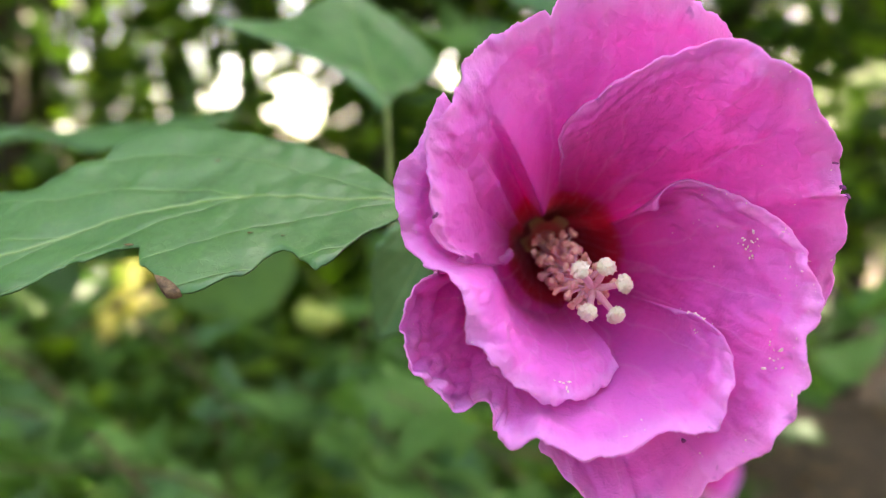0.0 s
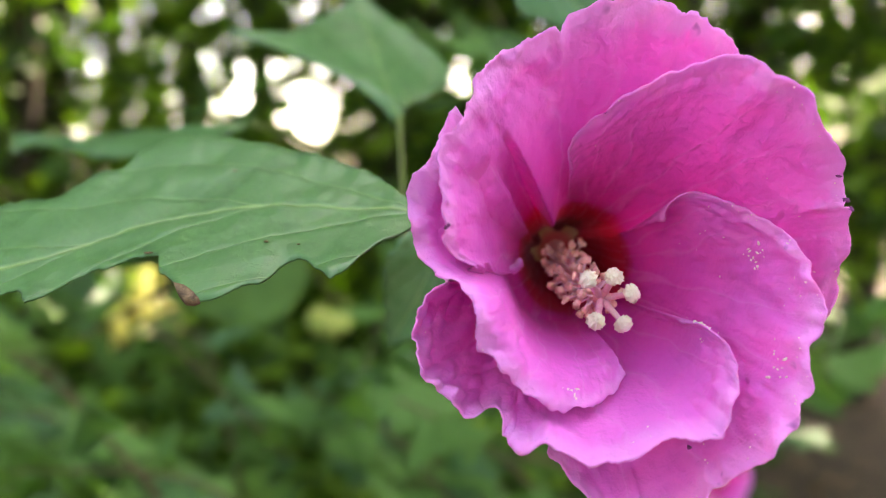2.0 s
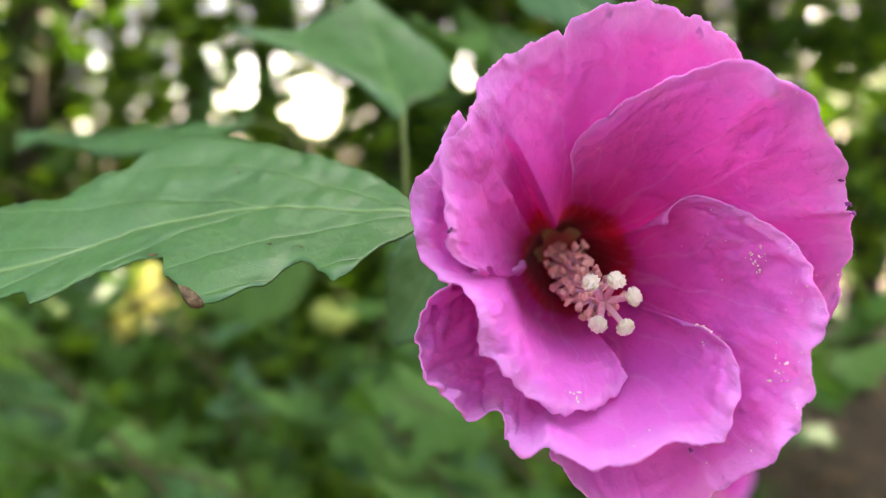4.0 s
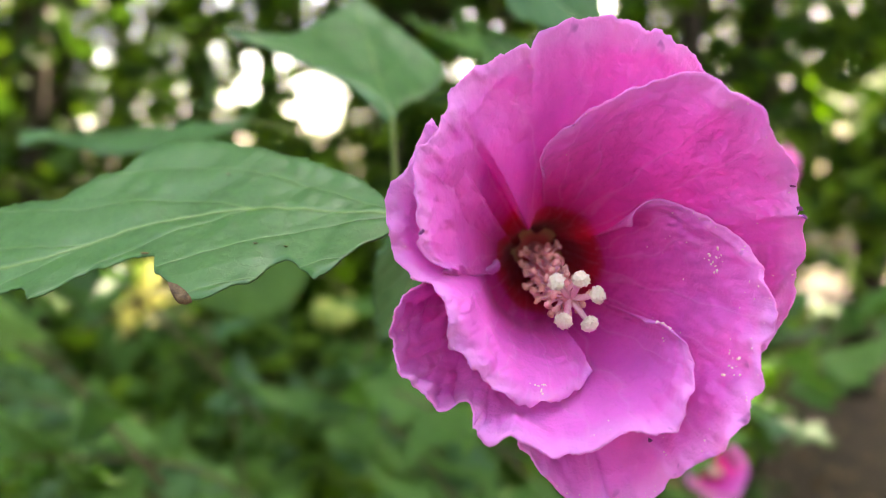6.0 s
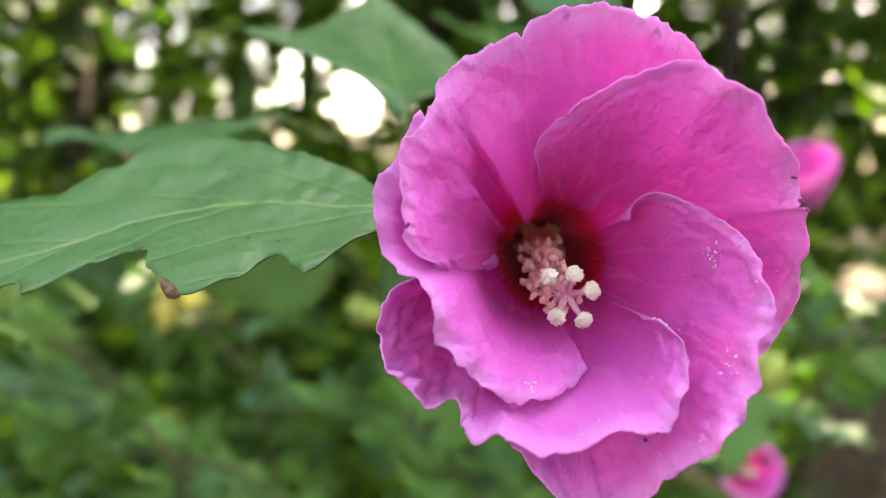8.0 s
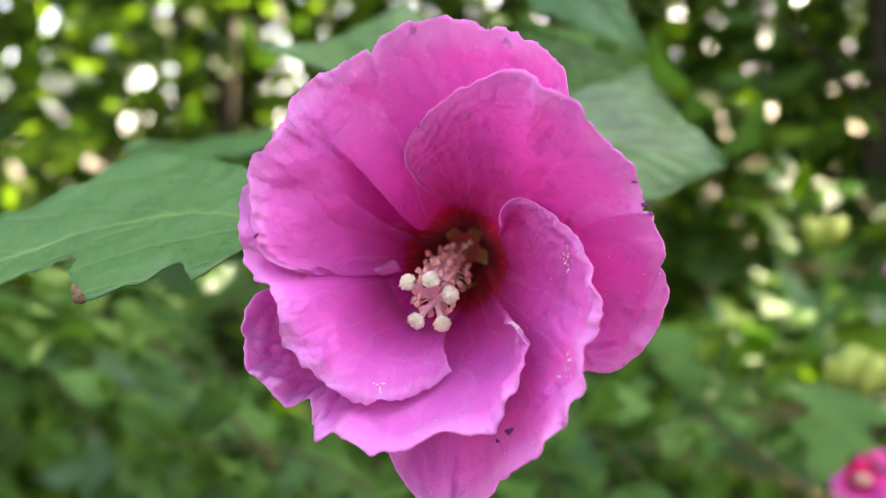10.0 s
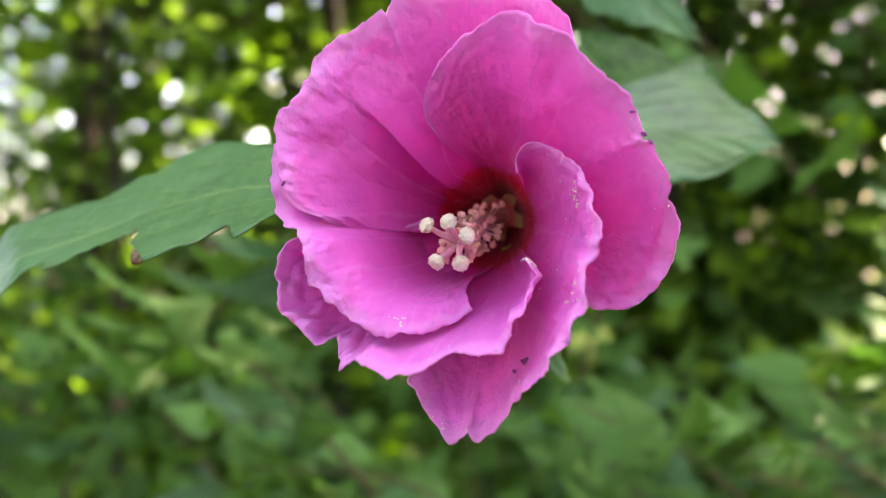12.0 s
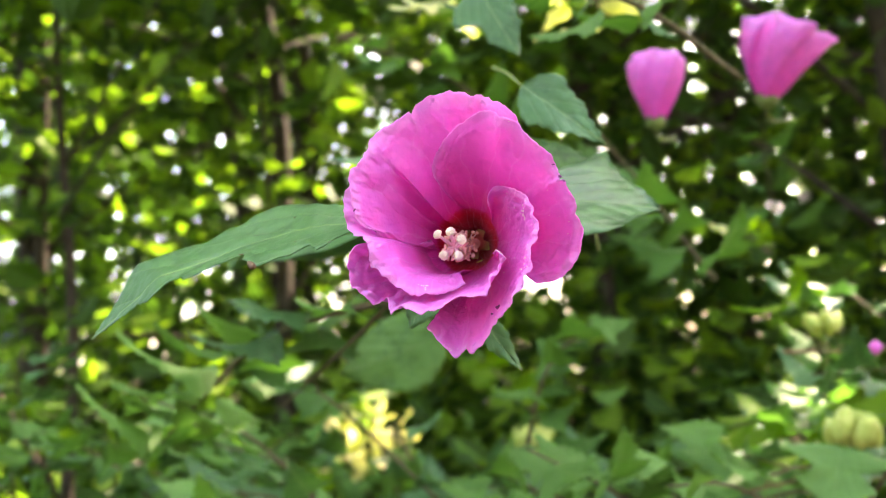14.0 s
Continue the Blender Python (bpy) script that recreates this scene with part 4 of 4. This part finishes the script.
def eaten_leaf():
    t = thing("leaf", EATEN_AT, "large dull green hibiscus leaf with insect-eaten edge", "leaf", "hibiscus leaves")
    rows, uvs, n, cols = [], [], 260, 12
    for i in range(n + 1):
        a = 131.0 * i / n
        rib = width_at(RIB, a)
        line = []
        for j in range(-cols, cols + 1):
            f = j / cols
            rim = width_at(UPPER if f > 0 else LOWER, a) + 0.7 * noise.noise(Vector((a * 0.5, f > 0, 1))) + 0.6 * noise.noise(Vector((a * 1.4, f > 0, 5)))
            b = rib + abs(f) * (rim - rib)
            line.append(eaten_point(a, b))
            uvs.append((a / 131.0, (b - rib) / 131.0))
        rows.append(line)
    part("blade", sheet("blade", rows, LEAF_NEAR, uvs, 0.0004), t)
    part("petiole", tube("petiole", [(0, 0, 0), (0.004, 0.016, -0.008), (0.006, 0.03, -0.02)], [0.0008, 0.0009, 0.0012], STEM, 6, 8), t)
    up = EATEN_POSE @ Vector((0, 0, 0.0006))
    rnd = random.Random(4)
    edge = [(38.5, -26.2), (39.5, -26.9), (41.0, -26.7), (43.0, -23.8), (44.6, -20.8), (43.4, -21.5), (42.0, -22.6), (40.0, -24.3)]
    verts = [eaten_point(41.3, -24.8) + up] + [eaten_point(a, b) + up * rnd.uniform(0.6, 1.8) for a, b in edge]
    verts += [v - up * 2.2 for v in verts]
    n = len(edge)
    faces = [(0, 1 + k, 1 + (k + 1) % n) for k in range(n)] + [(n + 1, n + 2 + (k + 1) % n, n + 2 + k) for k in range(n)] + [(1 + k, n + 2 + k, n + 2 + (k + 1) % n, 1 + (k + 1) % n) for k in range(n)]
    part("withered_tip", mesh_from("withered_tip", verts, faces, DEAD), t, label="shrivelled brown lobe tip")
    for a, b, r in ((30.0, -7.5, 0.0004), (53.5, -8.0, 0.0007), (43.0, 24.0, 0.0004), (23.5, -9.0, 0.0003)):
        part("speck", blob("speck", (r * 1.6, r, r * 0.35), DEAD, 0.4, 600, 1, a), t, Matrix.Translation(eaten_point(a, b) + up * 0.4))


eaten_leaf()
BRIGHT = "green lobed hibiscus leaf on the same bush"
SLIM = [(0, 0.015), (0.08, 0.03), (0.2, 0.08), (0.32, 0.17), (0.45, 0.27), (0.55, 0.29), (0.62, 0.25), (0.7, 0.17), (0.85, 0.10), (1, 0.0)]
SPUR = [(0, 0.015), (0.08, 0.04), (0.2, 0.13), (0.30, 0.32), (0.375, 0.53), (0.40, 0.40), (0.5, 0.27), (0.75, 0.17), (1, 0)]
HORN = [(0, 0.05), (0.15, 0.25), (0.35, 0.42), (0.47, 0.62), (0.55, 0.50), (0.7, 0.33), (0.85, 0.2), (1, 0)]
BELLY = [(0, 0.05), (0.3, 0.30), (0.6, 0.42), (0.78, 0.38), (0.9, 0.15), (1, 0)]
single_leaf((-0.020, 0.312, 1.327), (-0.047, 0.409, 1.3835), (0.056, 0.022, -0.012), SLIM, LEAF_NEAR, "lobed green hibiscus leaf seen from beneath", 0.08, 0.04, 11, (0.002, 0.004, -0.05), lower=SPUR, teeth=0.02)
single_leaf((0.020, 0.330, 1.325), (0.0924, 0.3207, 1.3098), (0.0107, 0.0346, 0.0294), HORN, LEAF_NEAR, BRIGHT, 0.06, 0.03, 12, (-0.01, 0.02, -0.03), lower=BELLY, teeth=0.03)
single_leaf((0.052, 0.370, 1.328), (0.010, 0.395, 1.370), (0.6, 0.3, 0.6), OVAL, LEAF, "darker green hibiscus leaf on the same bush", 0.1, 0.03, 22, (0.0, 0.02, -0.03), width=1.0)
single_leaf((-0.100, 0.43, 1.333), (-0.236, 0.48, 1.328), (0, 1, 0.12), OVAL, LEAF_NEAR, BRIGHT, 0.15, -0.02, 13, (0.03, 0.02, -0.01))
single_leaf((-0.002, 0.262, 1.291), (-0.017, 0.249, 1.259), (1, 0.3, -0.4), OVAL, LEAF_NEAR, BRIGHT, 0.25, 0.1, 14, (0.0, 0.01, 0.01), width=1.2)
single_leaf((0.000, 0.275, 1.275), (0.026, 0.262, 1.238), (1, 0.1, 0.6), LOBED, LEAF_NEAR, BRIGHT, 0.2, 0.2, 15, (-0.02, 0.02, 0.0), width=0.6)
single_leaf((-0.095, 0.56, 1.262), (-0.175, 0.54, 1.235), (0, 0.3, 1), OVAL, LEAF, "dark green leaf seen from below", 0.1, 0.1, 16, (0.02, 0.01, -0.01), width=1.3)
single_leaf((0.022, 0.36, 1.392), (0.066, 0.345, 1.352), (0.8, 0.1, 0.6), HALF, LEAF_NEAR, BRIGHT, 0.1, 0.1, 17, (-0.02, 0.02, 0.02), width=0.7)
single_leaf((-0.010, 0.41, 1.475), (0.014, 0.40, 1.425), (1, 0.1, 0.4), LOBED, LEAF_NEAR, BRIGHT, 0.1, 0.1, 18, (0, 0.02, 0.02))

# ---- half-open flowers and buds on the bush ----


def furled_flower(place, height, spread, turn, label, seed, close=0.0, flare=0.0):
    t = thing("hibiscus_bud", place, label, "flower bud", "pink hibiscus buds")
    for k in range(5):
        rows, uvs = [], []
        a0 = 2 * math.pi * k / 5
        for i in range(15):
            s = i / 14
            line = []
            for j in range(13):
                q = (j / 12 - 0.5)
                a = a0 + q * 2.1 + s * 0.7
                r = height * (0.10 + spread * math.sin(min(1, s * 1.15) * 1.5) * (1 - close * s ** 3) + 0.03 * q + 0.035 * s * math.sin(q * 9 + seed + k))
                z = height * (s * (1.0 - 0.14 * abs(q) * s + 0.05 * s * math.sin(k * 2.1 + seed)) + 0.03 * noise.noise(Vector((q * 6, s * 3, k + seed))))
                lean = flare * s ** 3 * max(0.0, math.cos(a))
                r *= 1 + lean + 0.10 * s ** 4 * math.sin(a * 7 + seed)
                line.append(Vector((math.cos(a) * r, math.sin(a) * r, z - height * 0.22 * lean)))
                uvs.append((j / 12, 0.55 + 0.45 * s))
            rows.append(line)
        part("petal", sheet("petal", rows, PETAL, uvs, 0.0004), t, turn)
    rows, uvs = [], []
    for i in range(6):
        s = i / 5
        rows.append([Vector((math.cos(a), math.sin(a), 0)) * height * (0.05 + 0.10 * min(1, s * 2)) + Vector((0, 0, height * (-0.1 + s * (0.22 + 0.10 * math.cos(a * 5))))) for a in [2 * math.pi * k / 30 for k in range(31)]])
        uvs += [(s, 0.2)] * 31
    part("calyx", sheet("calyx", rows, STEM, uvs, 0.0005), t, turn)
    part("pedicel", tube("pedicel", [turn @ Vector((0, 0, -0.08 * height)), turn @ Vector((0.08 * height, 0.3 * height, -0.22 * height)), turn @ Vector((0.4 * height, 1.0 * height, -0.1 * height))], [0.0016, 0.0014, 0.0018], STEM, 6, 8), t)


furled_flower((0.070, 0.886, 1.480), 0.074, 0.31, pose(0, 0, 0, 6, 4, 10), "closed magenta hibiscus bloom on its stalk", 1, 0.14)
furled_flower((0.187, 0.887, 1.487), 0.082, 0.37, pose(0, 0, 0, 8, 16, 0), "half-open magenta hibiscus bloom on its stalk", 2, flare=0.32)


def open_flower(place, size, turn, label):
    t = thing("hibiscus_flower", place, label, "flower", "far hibiscus blooms")
    for k in range(5):
        rows, uvs = [], []
        a0 = 2 * math.pi * k / 5
        for i in range(12):
            s = i / 11
            line = []
            for j in range(13):
                q = j / 12 - 0.5
                r = size * 0.5 * (0.08 + 0.92 * s ** 1.1) * (1 - 0.5 * q * q)
                a = a0 + q * 1.7
                line.append(Vector((math.cos(a) * r, math.sin(a) * r, size * (0.45 * s ** 0.6 + 0.05 * q) + 0.02 * size * noise.noise(Vector((q * 5, s * 4, k))))))
                uvs.append((j / 12, s))
            rows.append(line)
        part("petal", sheet("petal", rows, PETAL, uvs, 0.0004), t, turn)
    part("staminal_column", tube("staminal_column", [turn @ Vector((0, 0, 0.03 * size)), turn @ Vector((0, 0, 0.3 * size)), turn @ Vector((0, 0, 0.55 * size))], [0.004, 0.006, 0.003], STIGMA, 8, 8), t)
    part("pedicel", tube("pedicel", [(0, 0, 0), turn @ Vector((0, 0, -0.3 * size)), turn @ Vector((0, 0.3 * size, -0.8 * size))], [0.003, 0.002, 0.002], STEM, 6, 8), t)


open_flower((0.240, 0.90, 1.020), 0.065, pose(0, 0, 0, 75, 0, 10), "small open magenta hibiscus bloom lower on the bush")
furled_flower((0.405, 1.25, 1.268), 0.078, 0.42, pose(0, 0, 0, 30, -20, 0), "half-open magenta hibiscus bloom farther back on the bush", 5)

furled_flower((0.247, 0.824, 1.212), 0.015, 0.30, pose(0, 0, 0, 20, 25, 0), "tiny pink hibiscus bud just showing colour", 6, 0.3)


def green_bud(place, count, size, seed, label):
    rnd = random.Random(seed)
    t = thing("flower_bud", place, label, "flower bud", "green buds")
    for k in range(count):
        a = 2 * math.pi * k / count
        me = blob("bud", (size * 0.34, size * 0.34, size * 0.6), BUD_GREEN, 0.25, 500, 2, seed + k)
        part("bud", me, t, pose(math.cos(a) * size * 0.6, math.sin(a) * size * 0.5, rnd.uniform(0, 0.5) * size, rnd.uniform(-40, 40), rnd.uniform(-40, 40), 0))
    part("stalk", tube("stalk", [(0, 0, 0), (0.002, 0.01, -0.02), (0.0, 0.03, -0.05)], [0.002, 0.0018, 0.002], STEM, 6, 6), t)


green_bud((0.212, 0.735, 1.150), 6, 0.026, 3, "cluster of pale yellow-green flower buds")
green_bud((-0.205, 1.40, 1.09), 9, 0.036, 5, "cluster of pale yellow-green flower buds")
green_bud((0.22, 0.95, 1.245), 5, 0.022, 7, "cluster of pale yellow-green flower buds")

# ---- branches of the bush ----
LEAF_SET = []
for k in range(6):
    prof = (TRILOBE, LOBED, HALF)[k % 3]
    LEAF_SET.append((prof, k))
leaf_data = {}
for tag, mat in (("green", LEAF), ("near", LEAF_NEAR), ("fresh", LEAF_FRESH_SUNLIT), ("soft", LEAF_SOFT), ("yellow", LEAF_SUNLIT_CREAM)):
    leaf_data[tag] = [leaf_mesh("leaf", 1.0, prof, prof, mat, 0.15 + 0.05 * k, 0.15 + 0.08 * k, 44, 4, 0.16, 40 + k, 0.0, wave=0.05) for prof, k in LEAF_SET]


CLEAR = [((-0.12, 0.44, 1.19), (-0.63, 1.76, 1.075), 0.055), ((0.20, 0.50, 1.32), (0.60, 1.43, 1.42), 0.10), ((0.09, 0.40, 1.36), (0.07, 0.886, 1.505), 0.05), ((0.15, 0.40, 1.39), (0.187, 0.887, 1.52), 0.06), ((0.12, 0.45, 1.17), (0.24, 0.90, 1.035), 0.06), ((0.15, 0.45, 1.17), (0.24, 0.90, 1.035), 0.06)]      # stretches of the bush that hold no leaves


def in_clear(p):
    for a, b, r in CLEAR:
        a, b = Vector(a), Vector(b)
        f = min(1, max(0, (p - a).dot(b - a) / (b - a).length_squared))
        if f < 0.97 and (p - a.lerp(b, f)).length < r:
            return True
    return False


def branch(start, end, count, size, seed, tag="green", odd="near", sag=0.03, label="leafy hibiscus branch with lobed green leaves"):
    rnd = random.Random(seed)
    a, b = Vector(start), Vector(end)
    t = thing("branch", a, label, "branch", "hibiscus branches")
    mid = (b - a) * 0.5 + Vector((rnd.uniform(-0.02, 0.02), rnd.uniform(-0.02, 0.02), sag))
    line = [Vector((0, 0, 0)), mid, b - a]
    part("stem", tube("stem", line, [0.0026, 0.002, 0.0011], TWIG, 6, 10), t)
    pts = catmull(line, 40)
    for k in range(count):
        f = 0.12 + 0.88 * (k + 0.5 * rnd.random()) / count
        p = pts[min(39, int(f * 39))]
        d = (pts[min(39, int(f * 39) + 1)] - pts[int(f * 39) - 1]).normalized()
        side = 1 if k % 2 else -1
        out = d.cross(Vector((0, 0, 1)))
        out = (out.normalized() * side if out.length > 0.1 else Vector((side, 0, 0)))
        way = (out * 0.9 + d * rnd.uniform(0.1, 0.8) + Vector((rnd.uniform(-0.5, 0.5), rnd.uniform(-0.6, 0.2), rnd.uniform(-0.55, 0.25)))).normalized()
        ln = size * rnd.uniform(0.7, 1.15)
        q = p + way * 0.012
        lat = way.cross(Vector((rnd.uniform(-0.5, 0.5), rnd.uniform(-0.9, 0.1), 1.0)))
        m = frame_of(q, way, lat) @ Matrix.Diagonal((ln, ln, ln, 1))
        if in_lane(a + q) or in_clear(a + q + way * ln * 0.5):
            continue
        pick = tag if rnd.random() < 0.72 else odd
        part("leaf", leaf_data[pick][rnd.randrange(6)], t, m)
    return t


# low branches in front of the woods, near to far
rnd = random.Random(77)
NEAR_BRANCHES = [((-0.08, 0.42, 1.285), (-0.36, 0.57, 1.19), 12, 0.085), ((-0.20, 0.62, 1.08), (-0.36, 0.55, 1.23), 9, 0.075), ((-0.12, 0.72, 1.00), (-0.30, 0.58, 1.12), 9, 0.08),
                 ((0.05, 0.62, 1.02), (-0.10, 0.70, 1.14), 8, 0.075), ((0.20, 0.70, 1.05), (0.06, 0.62, 1.13), 7, 0.07), ((0.25, 0.82, 1.05), (0.14, 0.66, 1.13), 8, 0.075),
                 ((0.15, 0.60, 1.44), (0.01, 0.42, 1.47), 7, 0.065)]
for k, (a, b, c, s) in enumerate(NEAR_BRANCHES):
    branch(a, b, int(c * 1.5), s * 0.78, 300 + k, "soft" if k <= 5 else "green")
for k in range(64):
    y = 0.75 + 1.1 * rnd.random() ** 1.2
    x = rnd.uniform(-0.62, 0.55) * (0.5 + y * 0.62) - 0.10 * y
    low = rnd.random() < 0.78
    el = rnd.uniform(-0.40, -0.07) if low else rnd.uniform(-0.05, 0.32)
    z = max(0.2, 1.3 + el * y)
    if (x > 0.30 * y and el < -0.08) or (x > 0.2 * y and el > -0.12):
        continue
    r = rnd.random()
    tag, odd = ("green", "near") if r < 0.80 or y < 1.15 else ("fresh", "green")
    end = (x + rnd.uniform(-0.22, 0.22), y - rnd.uniform(0.0, 0.2), z + rnd.uniform(-0.02, 0.10))
    size = rnd.uniform(0.055, 0.075)
    if not (in_lane(Vector((x, y, z - 0.12))) and in_lane(Vector(end))):
        branch((x, y, z - 0.12), end, 11, size, 400 + k, tag, odd)
# paler sprays below the bloom
for k, (a, b) in enumerate((((0.26, 0.98, 0.99), (0.12, 0.88, 1.12)), ((0.12, 1.02, 0.98), (-0.02, 0.90, 1.11)), ((-0.03, 0.98, 1.00), (-0.15, 0.86, 1.10)), ((0.24, 0.92, 1.03), (0.10, 0.84, 1.07)), ((0.33, 1.15, 1.05), (0.20, 1.00, 1.17)), ((0.05, 0.90, 0.96), (-0.08, 0.80, 1.04)),
                            ((-0.28, 0.80, 1.02), (-0.40, 0.70, 1.13)), ((-0.20, 0.72, 1.00), (-0.33, 0.60, 1.10)), ((-0.45, 0.95, 1.05), (-0.55, 0.85, 1.17)))):
    branch(a, b, 12, 0.068, 650 + k, "soft", "near", label="fresh mid-green hibiscus branch low in the bush")
# sprays with sunlight put into their yellow and yellow-green
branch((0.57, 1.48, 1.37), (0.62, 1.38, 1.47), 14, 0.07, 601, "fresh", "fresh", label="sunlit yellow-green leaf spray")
branch((0.04, 0.92, 1.60), (-0.02, 0.87, 1.635), 11, 0.06, 602, "yellow", "fresh", label="hibiscus leaf spray coloured yellow for sunlight")
branch((-0.10, 0.92, 1.61), (-0.17, 0.85, 1.65), 11, 0.06, 603, "yellow", "fresh", label="hibiscus leaf spray coloured yellow for sunlight")
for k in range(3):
    branch((-0.60 - 0.06 * k, 1.82, 0.98), (-0.56 - 0.07 * k, 1.74, 1.12 + 0.03 * (k % 2)), 13, 0.065, 604 + k, "yellow", "yellow", label="leaf spray low in the bush coloured cream-yellow for sunlight")
# yellow-green leaves mixed in to brighten these sprays as sun would
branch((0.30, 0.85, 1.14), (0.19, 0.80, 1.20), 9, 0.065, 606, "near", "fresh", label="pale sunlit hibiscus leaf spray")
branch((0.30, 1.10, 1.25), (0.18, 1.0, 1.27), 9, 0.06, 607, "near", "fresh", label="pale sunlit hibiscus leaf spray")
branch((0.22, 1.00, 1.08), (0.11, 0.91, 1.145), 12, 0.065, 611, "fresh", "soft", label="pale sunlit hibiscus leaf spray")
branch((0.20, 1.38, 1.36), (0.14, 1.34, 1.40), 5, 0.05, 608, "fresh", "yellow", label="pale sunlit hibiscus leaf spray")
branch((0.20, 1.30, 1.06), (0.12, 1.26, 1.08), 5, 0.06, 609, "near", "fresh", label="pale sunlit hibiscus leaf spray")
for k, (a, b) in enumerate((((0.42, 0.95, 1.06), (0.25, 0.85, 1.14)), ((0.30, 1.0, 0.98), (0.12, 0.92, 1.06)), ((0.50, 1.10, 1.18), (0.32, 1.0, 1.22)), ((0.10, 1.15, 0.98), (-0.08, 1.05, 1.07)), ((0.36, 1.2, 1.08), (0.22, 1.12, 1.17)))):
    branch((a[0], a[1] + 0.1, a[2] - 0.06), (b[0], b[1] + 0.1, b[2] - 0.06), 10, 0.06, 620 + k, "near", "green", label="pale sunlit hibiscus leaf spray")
# the star-shaped leaf under the green buds
single_leaf((0.200, 0.722, 1.143), (0.180, 0.69, 1.078), (1, 0.0, 0.15), STAR, LEAF_SOFT, BRIGHT, 0.12, 0.12, 21, (0.0, 0.02, -0.02), rows=60, teeth=0.06)


# bare twigs low in the bush
def twig(points, label, mat=TWIG_PALE, thick=1.0):
    a = Vector(points[0])
    t = thing("twig", a, label, "twig", "bare twigs")
    line = [Vector(p) - a for p in points]
    part("stem", tube("stem", line, [0.0022 * thick, 0.0018 * thick, 0.0010 * thick], mat, 7, 16), t)
    for f in (0.35, 0.6, 0.8):
        p = catmull(line, 40)[int(f * 39)]
        part("side_shoot", tube("side_shoot", [p, p + Vector((0.008, -0.004, 0.006)), p + Vector((0.018, -0.010, 0.016 - 0.03 * f))], [0.0009, 0.0007, 0.0005], mat, 5, 6), t)


twig([(0.05, 0.87, 1.050), (0.14, 0.85, 1.035), (0.25, 0.82, 1.018)], "bare pale brown twig low in the bush")
twig([(0.06, 0.88, 1.062), (0.12, 0.86, 1.085), (0.19, 0.84, 1.102)], "bare pale brown twig low in the bush")
twig([(0.17, 0.86, 1.222), (0.21, 0.84, 1.220), (0.25, 0.83, 1.214)], "short reddish-brown twig that holds a tiny bud")
twig([(-0.07, 0.415, 1.295), (-0.13, 0.46, 1.262), (-0.22, 0.52, 1.215)], "brown leafless twig hanging below the bloom", TWIG, 0.7)
